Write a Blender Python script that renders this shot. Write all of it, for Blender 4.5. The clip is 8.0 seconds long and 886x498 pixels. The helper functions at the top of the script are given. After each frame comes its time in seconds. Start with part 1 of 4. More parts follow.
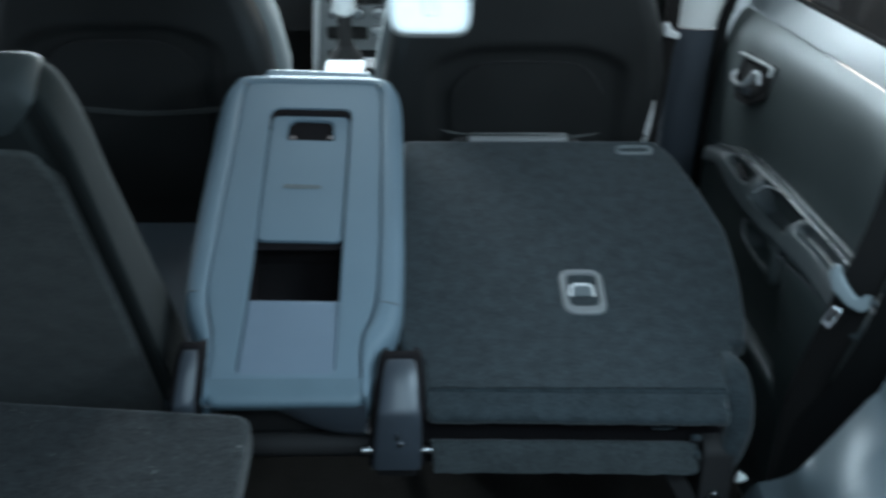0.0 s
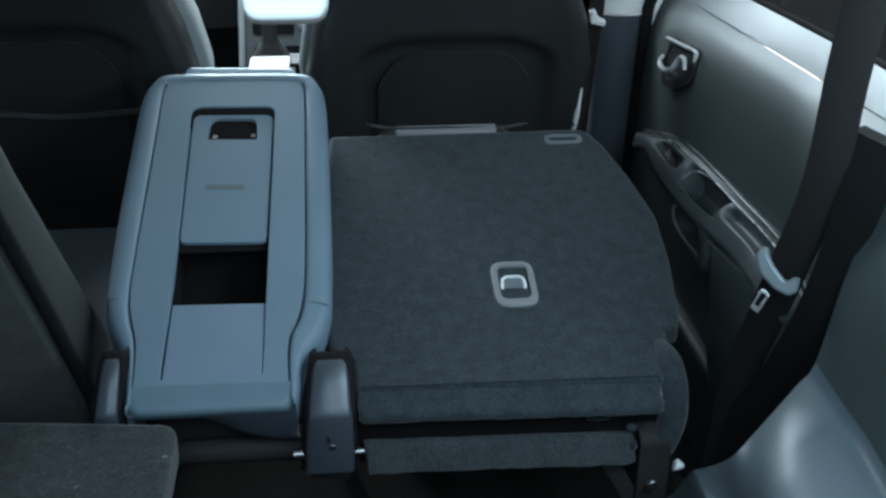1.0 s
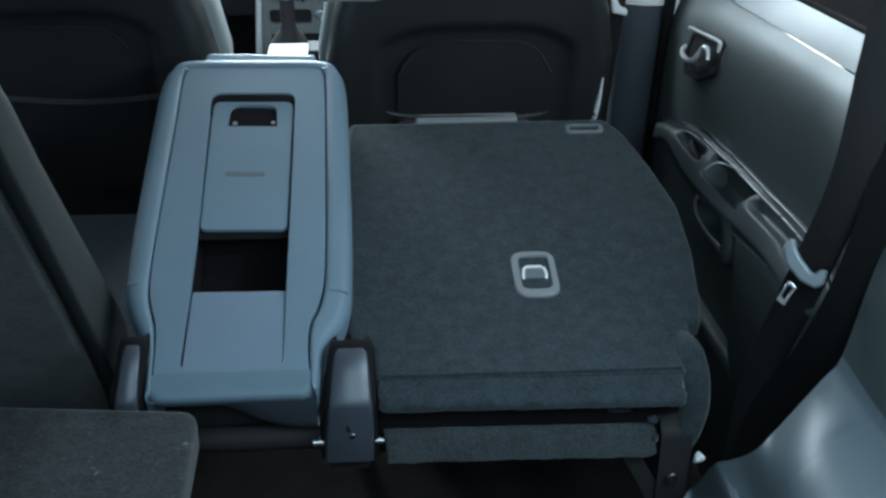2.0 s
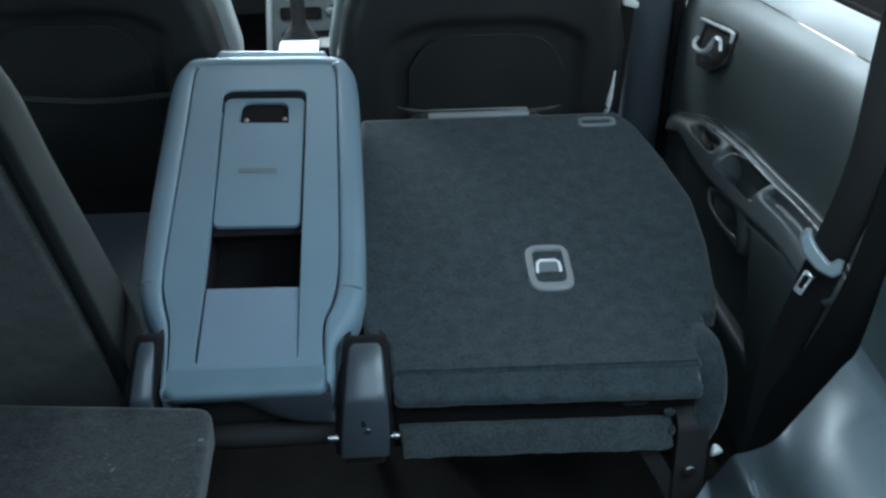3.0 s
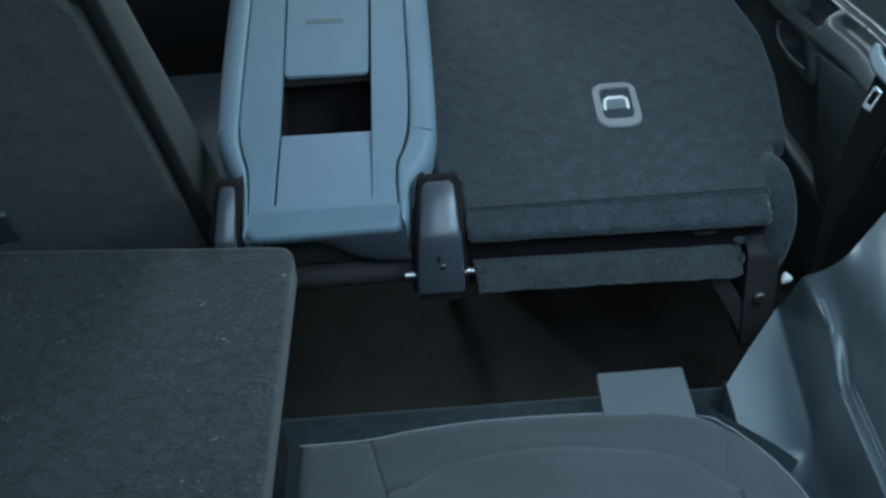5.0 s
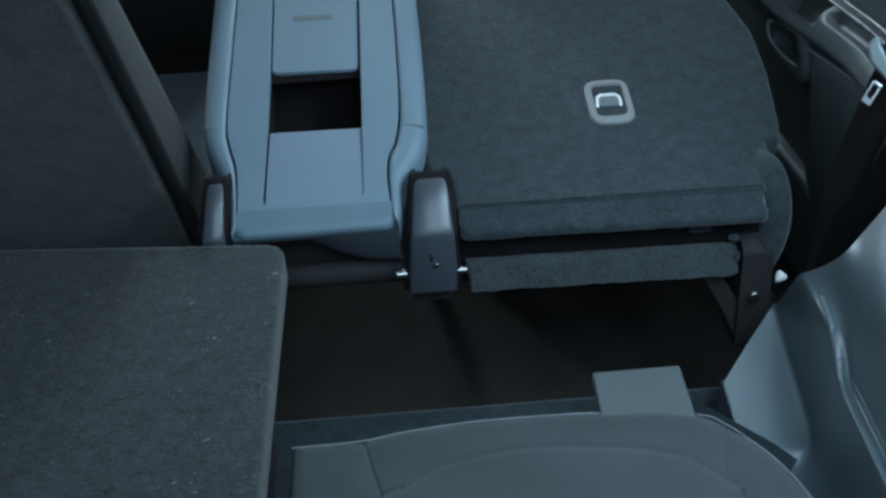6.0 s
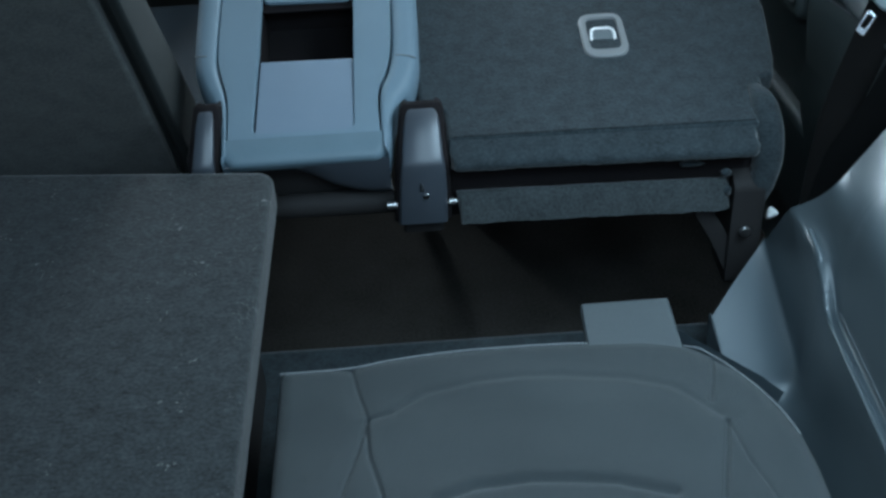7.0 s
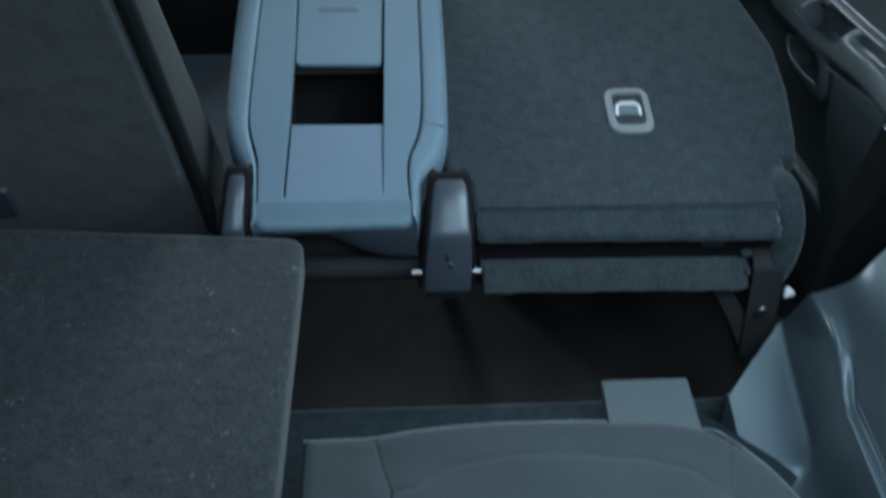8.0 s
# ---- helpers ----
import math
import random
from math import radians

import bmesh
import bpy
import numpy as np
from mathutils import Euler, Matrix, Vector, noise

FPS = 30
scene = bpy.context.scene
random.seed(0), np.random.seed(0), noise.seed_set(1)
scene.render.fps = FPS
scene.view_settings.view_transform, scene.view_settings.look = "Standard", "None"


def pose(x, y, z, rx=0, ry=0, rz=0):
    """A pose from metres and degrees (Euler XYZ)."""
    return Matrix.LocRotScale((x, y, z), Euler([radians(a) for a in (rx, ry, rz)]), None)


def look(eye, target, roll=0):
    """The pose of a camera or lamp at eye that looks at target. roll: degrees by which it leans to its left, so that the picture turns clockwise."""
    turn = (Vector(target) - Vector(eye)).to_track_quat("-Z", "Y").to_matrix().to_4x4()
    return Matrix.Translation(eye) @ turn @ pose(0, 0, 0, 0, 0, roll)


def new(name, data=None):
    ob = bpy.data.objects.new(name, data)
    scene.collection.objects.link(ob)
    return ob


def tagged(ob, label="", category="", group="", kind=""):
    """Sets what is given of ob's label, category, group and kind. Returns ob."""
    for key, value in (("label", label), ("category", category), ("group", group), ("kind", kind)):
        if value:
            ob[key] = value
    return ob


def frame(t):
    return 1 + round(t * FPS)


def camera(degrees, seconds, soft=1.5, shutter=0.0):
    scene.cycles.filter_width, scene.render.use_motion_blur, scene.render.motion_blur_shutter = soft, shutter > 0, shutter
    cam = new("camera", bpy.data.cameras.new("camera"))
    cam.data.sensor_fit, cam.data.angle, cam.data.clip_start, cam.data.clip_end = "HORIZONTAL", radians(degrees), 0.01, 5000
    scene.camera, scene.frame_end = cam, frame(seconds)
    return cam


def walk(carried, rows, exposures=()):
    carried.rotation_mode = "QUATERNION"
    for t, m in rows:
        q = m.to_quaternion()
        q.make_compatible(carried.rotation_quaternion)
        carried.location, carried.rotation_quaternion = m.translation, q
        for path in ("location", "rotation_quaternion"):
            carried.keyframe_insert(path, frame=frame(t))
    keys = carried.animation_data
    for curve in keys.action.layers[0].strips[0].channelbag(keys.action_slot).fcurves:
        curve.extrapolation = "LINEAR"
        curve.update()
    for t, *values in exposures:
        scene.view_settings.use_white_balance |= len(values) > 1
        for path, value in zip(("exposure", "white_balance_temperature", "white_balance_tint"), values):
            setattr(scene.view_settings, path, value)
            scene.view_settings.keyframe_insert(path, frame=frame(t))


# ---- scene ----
cam = camera(42.0, 8.0, soft=2.8, shutter=0.5)
PATH = [
    (0, (0.182, -1.322, 1.605), (0.23, 0.388, 0.568), 0.7),
    (0.1, (0.195, -1.318, 1.604), (0.285, 0.388, 0.564), 0.7),
    (0.3, (0.207, -1.308, 1.599), (0.328, 0.395, 0.557), 0.3),
    (0.5, (0.21, -1.311, 1.597), (0.346, 0.392, 0.557), 0.1),
    (1, (0.212, -1.296, 1.591), (0.352, 0.404, 0.546), 0.3),
    (1.5, (0.2, -1.285, 1.585), (0.335, 0.41, 0.532), 0.3),
    (1.7, (0.195, -1.287, 1.585), (0.322, 0.405, 0.527), 0.7),
    (3, (0.191, -1.286, 1.575), (0.295, 0.407, 0.514), -0.4),
    (3.5, (0.162, -1.286, 1.584), (0.228, 0.405, 0.518), -0.3),
    (4, (0.167, -1.315, 1.562), (0.193, 0.383, 0.506), -2.1),
    (4.1, (0.159, -1.316, 1.555), (0.186, 0.355, 0.457), -1.8),
    (4.2, (0.155, -1.32, 1.547), (0.186, 0.343, 0.437), -1.8),
    (4.3, (0.136, -1.336, 1.53), (0.185, 0.317, 0.405), -2.3),
    (4.5, (0.154, -1.345, 1.541), (0.172, 0.259, 0.346), -3.5),
    (4.7, (0.187, -1.358, 1.543), (0.155, 0.23, 0.329), -5.0),
    (5.8, (0.155, -1.342, 1.51), (0.172, 0.242, 0.289), -4.1),
    (6, (0.151, -1.343, 1.509), (0.176, 0.252, 0.303), -3.9),
    (6.2, (0.151, -1.335, 1.526), (0.175, 0.255, 0.309), -3.7),
    (6.5, (0.158, -1.35, 1.506), (0.182, 0.248, 0.304), -4.2),
    (6.7, (0.147, -1.369, 1.486), (0.192, 0.212, 0.262), -3.2),
    (6.8, (0.156, -1.369, 1.477), (0.194, 0.205, 0.243), -3.6),
    (7, (0.163, -1.363, 1.479), (0.182, 0.184, 0.213), -3.4),
    (7.5, (0.148, -1.357, 1.492), (0.165, 0.187, 0.222), -2.7),
    (7.8, (0.123, -1.332, 1.531), (0.171, 0.198, 0.256), -1.7),
    (7.9, (0.111, -1.336, 1.545), (0.165, 0.212, 0.28), -0.9),
    (8, (0.11, -1.33, 1.551), (0.156, 0.236, 0.308), -0.5),
]
EXPOSURES = [(0.0, -0.14, 6600, 13), (1.5, -0.12, 6550, 13), (3.5, 0.08, 6400, 11), (4.5, 0.20, 6200, 11), (6.5, 0.18, 6350, 12), (8.0, 0.18, 6350, 12)]
walk(cam, [(t, look(e, q, r)) for t, e, q, r in PATH], EXPOSURES)

# ---- world and light ----
world = bpy.data.worlds.new("sky")
scene.world = world
world.use_nodes = True
wn = world.node_tree.nodes
sky = wn.new("ShaderNodeTexSky")
sky.sky_type = "NISHITA"
sky.sun_disc = False
sky.sun_elevation, sky.sun_rotation = radians(22), radians(27)
wn["Background"].inputs["Strength"].default_value = 0.14
world.node_tree.links.new(sky.outputs[0], wn["Background"].inputs["Color"])


def sun_lamp():
    lamp = bpy.data.lights.new("sun", "SUN")
    lamp.energy, lamp.angle, lamp.color = 0.6, radians(16), (1.0, 0.96, 0.9)
    ob = new("sun", lamp)
    ob.matrix_world = look((2.0, 4.0, 2.6), (0.0, 0.0, 0.8))
    return ob


def window_light(name, eye, target, sx, sy, watts, colour):
    """An area lamp that stands in for daylight through one opening of the car."""
    lamp = bpy.data.lights.new(name, "AREA")
    lamp.shape, lamp.size, lamp.size_y = "RECTANGLE", sx, sy
    lamp.energy, lamp.color = watts, colour
    ob = new(name, lamp)
    ob.matrix_world = look(eye, target)
    return ob


DAY = (0.56, 0.83, 1.0)
sun_lamp()
window_light("tailgate_daylight", (0.5, -2.2, 2.1), (0.2, -0.1, 0.5), 1.6, 0.7, 8.0, DAY)
# added close under the unseen tailgate glass to brighten the hanging tag
window_light("rear_glass_daylight", (0.18, -1.28, 1.86), (0.2, -0.9, 0.6), 0.9, 0.3, 7.5, DAY)
window_light("windscreen_daylight", (-0.1, 2.12, 1.2), (0.1, 1.0, 0.95), 1.4, 0.5, 98.0, (0.7, 0.9, 1.0))
# added strong fill above the wheel arch; the quarter window itself is unseen
window_light("quarter_fill_light", (0.85, -0.44, 1.31), (0.6, -0.25, 0.38), 0.6, 0.25, 8.2, DAY)
window_light("right_window_daylight", (0.90, 0.32, 1.24), (0.1, 0.42, 0.7), 0.95, 0.34, 4.0, (0.76, 0.92, 1.0))


# ---- materials ----
def material(name, colour, rough=0.6, metal=0.0, grain=400.0, bump=0.15, vary=0.25, blotch=9.0, spec=0.5,
             coat=0.0, sheen=0.0, weave=0.0, lint=0.0, wear=0.12):
    """A surface with fine grain in its relief and colour and broad wear in its colour."""
    m = bpy.data.materials.new(name)
    m.use_nodes = True
    t = m.node_tree
    n, ln = t.nodes, t.links.new
    b = n["Principled BSDF"]
    tc = n.new("ShaderNodeTexCoord")
    fine = n.new("ShaderNodeTexNoise")
    fine.inputs["Scale"].default_value, fine.inputs["Detail"].default_value = grain, 3
    broad = n.new("ShaderNodeTexNoise")
    broad.inputs["Scale"].default_value, broad.inputs["Detail"].default_value = blotch, 5
    for k in (fine, broad):
        ln(tc.outputs["Object"], k.inputs["Vector"])
    mix = n.new("ShaderNodeMath")
    mix.operation = "MULTIPLY_ADD"
    ln(fine.outputs["Fac"], mix.inputs[0])
    mix.inputs[1].default_value = 0.55
    half = n.new("ShaderNodeMath")
    half.operation = "MULTIPLY"
    ln(broad.outputs["Fac"], half.inputs[0])
    half.inputs[1].default_value = 0.45
    ln(half.outputs[0], mix.inputs[2])
    ramp = n.new("ShaderNodeValToRGB")
    lo, hi = ramp.color_ramp.elements
    lo.position, hi.position = 0.3, 0.7
    lo.color = (*[c * (1 - vary) for c in colour], 1)
    hi.color = (*[min(1, c * (1 + vary)) for c in colour], 1)
    ln(mix.outputs[0], ramp.inputs[0])
    shade = ramp.outputs[0]
    if lint:
        # sparse short pale hairs caught in the pile
        warp, hair, spread = n.new("ShaderNodeTexNoise"), n.new("ShaderNodeTexNoise"), n.new("ShaderNodeMapRange")
        warp.inputs["Scale"].default_value, warp.inputs["Detail"].default_value = 20, 2
        hair.inputs["Scale"].default_value, hair.inputs["Detail"].default_value, hair.inputs["Distortion"].default_value = 95, 1, 2.2
        spread.inputs["From Min"].default_value, spread.inputs["From Max"].default_value = 0.66, 0.74
        gate = n.new("ShaderNodeMapRange")
        gate.inputs["From Min"].default_value, gate.inputs["From Max"].default_value = 0.52, 0.64
        for k in (warp, hair):
            ln(tc.outputs["Object"], k.inputs["Vector"])
        ln(hair.outputs["Fac"], spread.inputs["Value"])
        ln(warp.outputs["Fac"], gate.inputs["Value"])
        both, pale = n.new("ShaderNodeMath"), n.new("ShaderNodeMix")
        both.operation, pale.data_type = "MULTIPLY", "RGBA"
        ln(spread.outputs[0], both.inputs[0])
        ln(gate.outputs[0], both.inputs[1])
        amount = n.new("ShaderNodeMath")
        amount.operation, amount.inputs[1].default_value = "MULTIPLY", lint
        ln(both.outputs[0], amount.inputs[0])
        ln(amount.outputs[0], pale.inputs["Factor"])
        ln(shade, pale.inputs["A"])
        pale.inputs["B"].default_value = (0.22, 0.22, 0.21, 1)
        shade = pale.outputs["Result"]
    ln(shade, b.inputs["Base Color"])
    rr = n.new("ShaderNodeMapRange")
    rr.inputs["To Min"].default_value, rr.inputs["To Max"].default_value = max(0.03, rough - wear), min(1, rough + wear)
    ln(broad.outputs["Fac"], rr.inputs["Value"])
    ln(rr.outputs[0], b.inputs["Roughness"])
    b.inputs["Metallic"].default_value = metal
    b.inputs["Specular IOR Level"].default_value = spec
    b.inputs["Coat Weight"].default_value = coat
    b.inputs["Sheen Weight"].default_value = sheen
    height = fine.outputs["Fac"]
    if weave:
        w1, w2 = n.new("ShaderNodeTexWave"), n.new("ShaderNodeTexWave")
        w1.bands_direction, w2.bands_direction = "X", "Y"
        add = n.new("ShaderNodeMath")
        for k, w in enumerate((w1, w2)):
            w.inputs["Scale"].default_value, w.inputs["Distortion"].default_value = weave, 1.5
            ln(tc.outputs["Object"], w.inputs["Vector"])
            ln(w.outputs["Fac"], add.inputs[k])
        height = add.outputs[0]
    if bump:
        bp = n.new("ShaderNodeBump")
        bp.inputs["Strength"].default_value, bp.inputs["Distance"].default_value = bump, 0.002
        ln(height, bp.inputs["Height"])
        ln(bp.outputs[0], b.inputs["Normal"])
    return m


CARPET = material("carpet_pile", (0.0315, 0.042, 0.0475), 0.95, grain=230, bump=0.4, vary=0.5, blotch=45, spec=0.15, sheen=0.25)
CARPET_WORN = material("worn_carpet_strip", (0.052, 0.06, 0.062), 0.95, grain=240, bump=0.7, vary=0.5, blotch=22, spec=0.15, sheen=0.2)
CARPET_DARK = material("floor_carpet", (0.038, 0.034, 0.031), 0.97, grain=220, bump=0.9, vary=0.5, blotch=8, spec=0.1)
CARPET_BACK = material("charcoal_carpet_back", (0.084, 0.088, 0.085), 0.95, grain=230, bump=0.4, vary=0.4, blotch=26, spec=0.12, sheen=0.2)
CARPET_SCUFFED = material("scuffed_carpet_pile", (0.0305, 0.0355, 0.0375), 0.95, grain=210, bump=0.5, vary=0.6, blotch=60, spec=0.12, sheen=0.2, lint=0.8)
TRAY = material("grey_moulded_plastic", (0.184, 0.264, 0.322), 0.42, grain=900, bump=0.08, vary=0.08, blotch=6)
TRAY_MID = material("lilac_grey_plastic", (0.200, 0.266, 0.338), 0.42, grain=900, bump=0.08, vary=0.1, blotch=8)
# TRAY made darker for the rolled end of the table
TRAY_END = material("darker_tray_plastic", (0.160, 0.232, 0.277), 0.45, grain=900, bump=0.08, vary=0.12, blotch=14)
TRIM = material("grey_trim_plastic", (0.15, 0.175, 0.185), 0.3, grain=1100, bump=0.1, vary=0.08, blotch=5)
QUARTER = material("glossy_quarter_trim", (0.088, 0.115, 0.13), 0.36, grain=1100, bump=0.07, vary=0.06, blotch=5, spec=0.8, wear=0.03)
PILLAR = material("matt_pillar_plastic", (0.062, 0.082, 0.084), 0.5, grain=900, bump=0.1, vary=0.08, blotch=6, spec=0.3)
DOOR_SKIN = material("dark_door_vinyl", (0.066, 0.086, 0.086), 0.5, grain=700, bump=0.12, vary=0.12, blotch=6, spec=0.9)
CUSHION_CLOTH = material("blue_grey_cushion_cloth", (0.0665, 0.0765, 0.080), 0.92, grain=500, bump=0.4, vary=0.15, blotch=10, spec=0.2, sheen=0.15, weave=420)
FABRIC = material("grey_seat_cloth", (0.06, 0.067, 0.066), 0.92, grain=500, bump=0.5, vary=0.22, blotch=10, spec=0.2, sheen=0.2, weave=420)
FABRIC_DARK = material("charcoal_seat_cloth", (0.022, 0.022, 0.0225), 0.9, grain=450, bump=0.5, vary=0.3, blotch=9, spec=0.2, sheen=0.15, weave=420)
SEAT_BLUE = material("blue_seat_cloth", (0.045, 0.068, 0.088), 0.9, grain=500, bump=0.5, vary=0.2, blotch=10, spec=0.2, sheen=0.2, weave=420)
BOLSTER = material("light_side_vinyl", (0.23, 0.26, 0.265), 0.55, grain=600, bump=0.15, vary=0.1, blotch=7)
BOLSTER_CLOTH = material("grey_green_cloth", (0.027, 0.0315, 0.031), 0.92, grain=500, bump=0.3, vary=0.15, blotch=10, spec=0.1, sheen=0.03)
FLAP_CLOTH = material("pale_grey_flap", (0.118, 0.132, 0.138), 0.8, grain=500, bump=0.15, vary=0.08, blotch=10, spec=0.2)
SEATBACK = material("charcoal_vinyl", (0.030, 0.031, 0.031), 0.42, grain=500, bump=0.15, vary=0.2, blotch=8, spec=0.5)
# near-black: the deep shade of gaps and recesses is put into the colour
PIT = material("deep_shade_black", (0.018, 0.0155, 0.0165), 0.9, grain=400, bump=0.1, vary=0.3, spec=0.08)
BRASS = material("dull_screw_metal", (0.5, 0.42, 0.4), 0.4, metal=0.8, grain=300, bump=0.0, vary=0.1)
BLACK = material("black_plastic", (0.032, 0.030, 0.030), 0.65, grain=800, bump=0.1, vary=0.3, spec=0.18)
WEB = material("belt_webbing", (0.024, 0.0215, 0.021), 0.75, grain=600, bump=0.5, vary=0.25, spec=0.25, weave=600)
RUBBER = material("black_rubber_seal", (0.014, 0.014, 0.014), 0.9, grain=500, bump=0.1, vary=0.2, spec=0.1)
STEEL = material("brushed_steel", (0.55, 0.56, 0.57), 0.28, metal=1.0, grain=500, bump=0.05, vary=0.1)
SATIN = material("satin_metal", (0.7, 0.71, 0.72), 0.42, metal=0.6, grain=500, bump=0.03, vary=0.06)
CHROME = material("chrome_plating", (0.8, 0.81, 0.82), 0.09, metal=1.0, grain=50, bump=0.0, vary=0.03)
HINGE = material("dark_hinge_plastic", (0.069, 0.081, 0.098), 0.36, grain=900, bump=0.06, vary=0.1, spec=0.8)
ARM = material("armrest_plastic", (0.065, 0.078, 0.082), 0.4, grain=900, bump=0.08, vary=0.1)
GLOSS = material("polished_metal", (0.92, 0.93, 0.94), 0.25, metal=0.45, grain=80, bump=0.0, vary=0.03)
# near-white and barely metallic: the windows' reflections are put into the colour
BRIGHT = material("glint_white_metal", (0.95, 0.95, 0.95), 0.3, metal=0.1, grain=80, bump=0.0, vary=0.02, spec=1.0)
CAP = material("grey_shoulder_vinyl", (0.055, 0.066, 0.067), 0.6, grain=600, bump=0.12, vary=0.1)
BEZEL = material("mid_grey_plastic", (0.24, 0.25, 0.255), 0.45, grain=700, bump=0.06, vary=0.08)
PALE = material("pale_grey_plastic", (0.42, 0.44, 0.45), 0.45, grain=700, bump=0.08, vary=0.08)
WHITE = material("white_plastic", (0.9, 0.9, 0.88), 0.4, grain=300, bump=0.03, vary=0.04)
HEADLINING = material("grey_headlining", (0.25, 0.25, 0.25), 0.95, grain=500, bump=0.4, vary=0.12)
BODY = material("grey_body_paint", (0.2, 0.21, 0.22), 0.3, grain=60, bump=0.0, vary=0.05, coat=0.4)
RENDER = material("dark_wall_render", (0.11, 0.105, 0.10), 0.9, grain=40, bump=0.4, vary=0.2, blotch=1.2)
ASPHALT = material("asphalt", (0.05, 0.05, 0.05), 0.9, grain=60, bump=0.6, vary=0.35, blotch=0.7)


def glass_material():
    m = bpy.data.materials.new("tinted_glass")
    m.use_nodes = True
    t = m.node_tree
    b = t.nodes["Principled BSDF"]
    clear = t.nodes.new("ShaderNodeBsdfTransparent")
    clear.inputs[0].default_value = (0.5, 0.55, 0.56, 1)
    b.inputs["Base Color"].default_value, b.inputs["Roughness"].default_value = (0.01, 0.012, 0.012, 1), 0.04
    mix = t.nodes.new("ShaderNodeMixShader")
    mix.inputs[0].default_value = 0.35
    t.links.new(clear.outputs[0], mix.inputs[1])
    t.links.new(b.outputs[0], mix.inputs[2])
    t.links.new(mix.outputs[0], t.nodes["Material Output"].inputs[0])
    return m


GLASS = glass_material()


# ---- mesh helpers ----
def finish(bm, m=None, sharp=38):
    if m is not None:
        bm.transform(m)
    bmesh.ops.remove_doubles(bm, verts=bm.verts, dist=1e-6)
    bmesh.ops.recalc_face_normals(bm, faces=bm.faces)
    flat = bm.faces.layers.int.get("flat")
    for f in bm.faces:
        f.smooth = not (flat and f[flat])
    for e in bm.edges:
        if len(e.link_faces) == 2 and e.calc_face_angle(0) > radians(sharp):
            e.smooth = False
    return bm


def part(name, bm, mat, parent=None, label="", m=None, sharp=38):
    finish(bm, m, sharp)
    me = bpy.data.meshes.new(name)
    bm.to_mesh(me)
    bm.free()
    me.materials.append(mat)
    ob = new(name, me)
    ob.parent = parent
    if label:
        tagged(ob, label)
    return ob


def thing(name, label, category, group="", kind=""):
    return tagged(new(name), label, category, group, kind)


def fillet(points, n=4):
    """A closed outline whose corners (x, y, radius) are rounded."""
    out = []
    for k, (x, y, r) in enumerate(points):
        p, a, b = Vector((x, y)), Vector(points[k - 1][:2]), Vector(points[(k + 1) % len(points)][:2])
        da, db = (a - p), (b - p)
        la, lb = da.length, db.length
        da, db = da / la, db / lb
        cosine = max(-0.9999, min(0.9999, da.dot(db)))
        half = math.acos(cosine) / 2
        d = min(r / math.tan(half) if r else 0, la * 0.48, lb * 0.48)
        if d < 1e-5 or half > 1.54:
            out.append((x, y))
            continue
        s, e = p + da * d, p + db * d
        for i in range(n + 1):
            t = i / n
            q = s * (1 - t) ** 2 + p * 2 * t * (1 - t) + e * t * t
            out.append((q.x, q.y))
    return out


def box2(x0, y0, x1, y1, r=0.005):
    return fillet([(x0, y0, r), (x1, y0, r), (x1, y1, r), (x0, y1, r)])


def inset(loop, d):
    """The outline, counter-clockwise, moved inwards by d."""
    out = []
    for k, p in enumerate(loop):
        a, p, b = Vector(loop[k - 1]), Vector(p), Vector(loop[(k + 1) % len(loop)])
        e, f = (p - a), (b - p)
        e, f = (e.normalized() if e.length > 1e-9 else f.normalized()), (f.normalized() if f.length > 1e-9 else e.normalized())
        n1, n2 = Vector((-e.y, e.x)), Vector((-f.y, f.x))
        n = n1 + n2
        n = n / max(0.3, n.dot(n1)) if n.length > 1e-6 else n1
        out.append(tuple(p + n * d))
    return out


def slab(loop, bottom, top, r=0.01, holes=(), steps=4, closed=True, floors=True):
    """A plate of that outline with a rounded upper edge; holes: (outline, depth)."""
    bm = bmesh.new()
    rings = [(loop, bottom), (loop, top - r)]
    for k in range(1, steps + 1):
        a = math.pi / 2 * k / steps
        rings.append((inset(loop, r * (1 - math.cos(a))), top - r + r * math.sin(a)))
    made = [[bm.verts.new((x, y, z)) for x, y in ring] for ring, z in rings]
    n = len(loop)
    for lo, hi in zip(made, made[1:]):
        for k in range(n):
            bm.faces.new((lo[k], lo[(k + 1) % n], hi[(k + 1) % n], hi[k]))
    if closed and floors:
        bm.faces.new(made[0][::-1])
    flat = bm.faces.layers.int.new("flat")
    cap = [bm.edges.get((made[-1][k], made[-1][(k + 1) % n])) for k in range(n)]
    for hole, depth in holes:
        c = len(hole)
        lip = [bm.verts.new((x, y, top)) for x, y in hole]
        edge = [bm.verts.new((x, y, top - 0.0015)) for x, y in inset(hole, 0.0012)]
        low = [bm.verts.new((x, y, top - depth)) for x, y in inset(hole, 0.0015)]
        for u, v in ((lip, edge), (edge, low)):
            for k in range(c):
                bm.faces.new((u[k], u[(k + 1) % c], v[(k + 1) % c], v[k]))
        if floors:
            bm.faces.new(low)
        cap += [bm.edges.get((lip[k], lip[(k + 1) % c])) for k in range(c)]
    filled = bmesh.ops.triangle_fill(bm, use_beauty=True, use_dissolve=False, edges=cap)
    for f in filled["geom"]:
        if isinstance(f, bmesh.types.BMFace):
            f[flat] = 1
    return bm


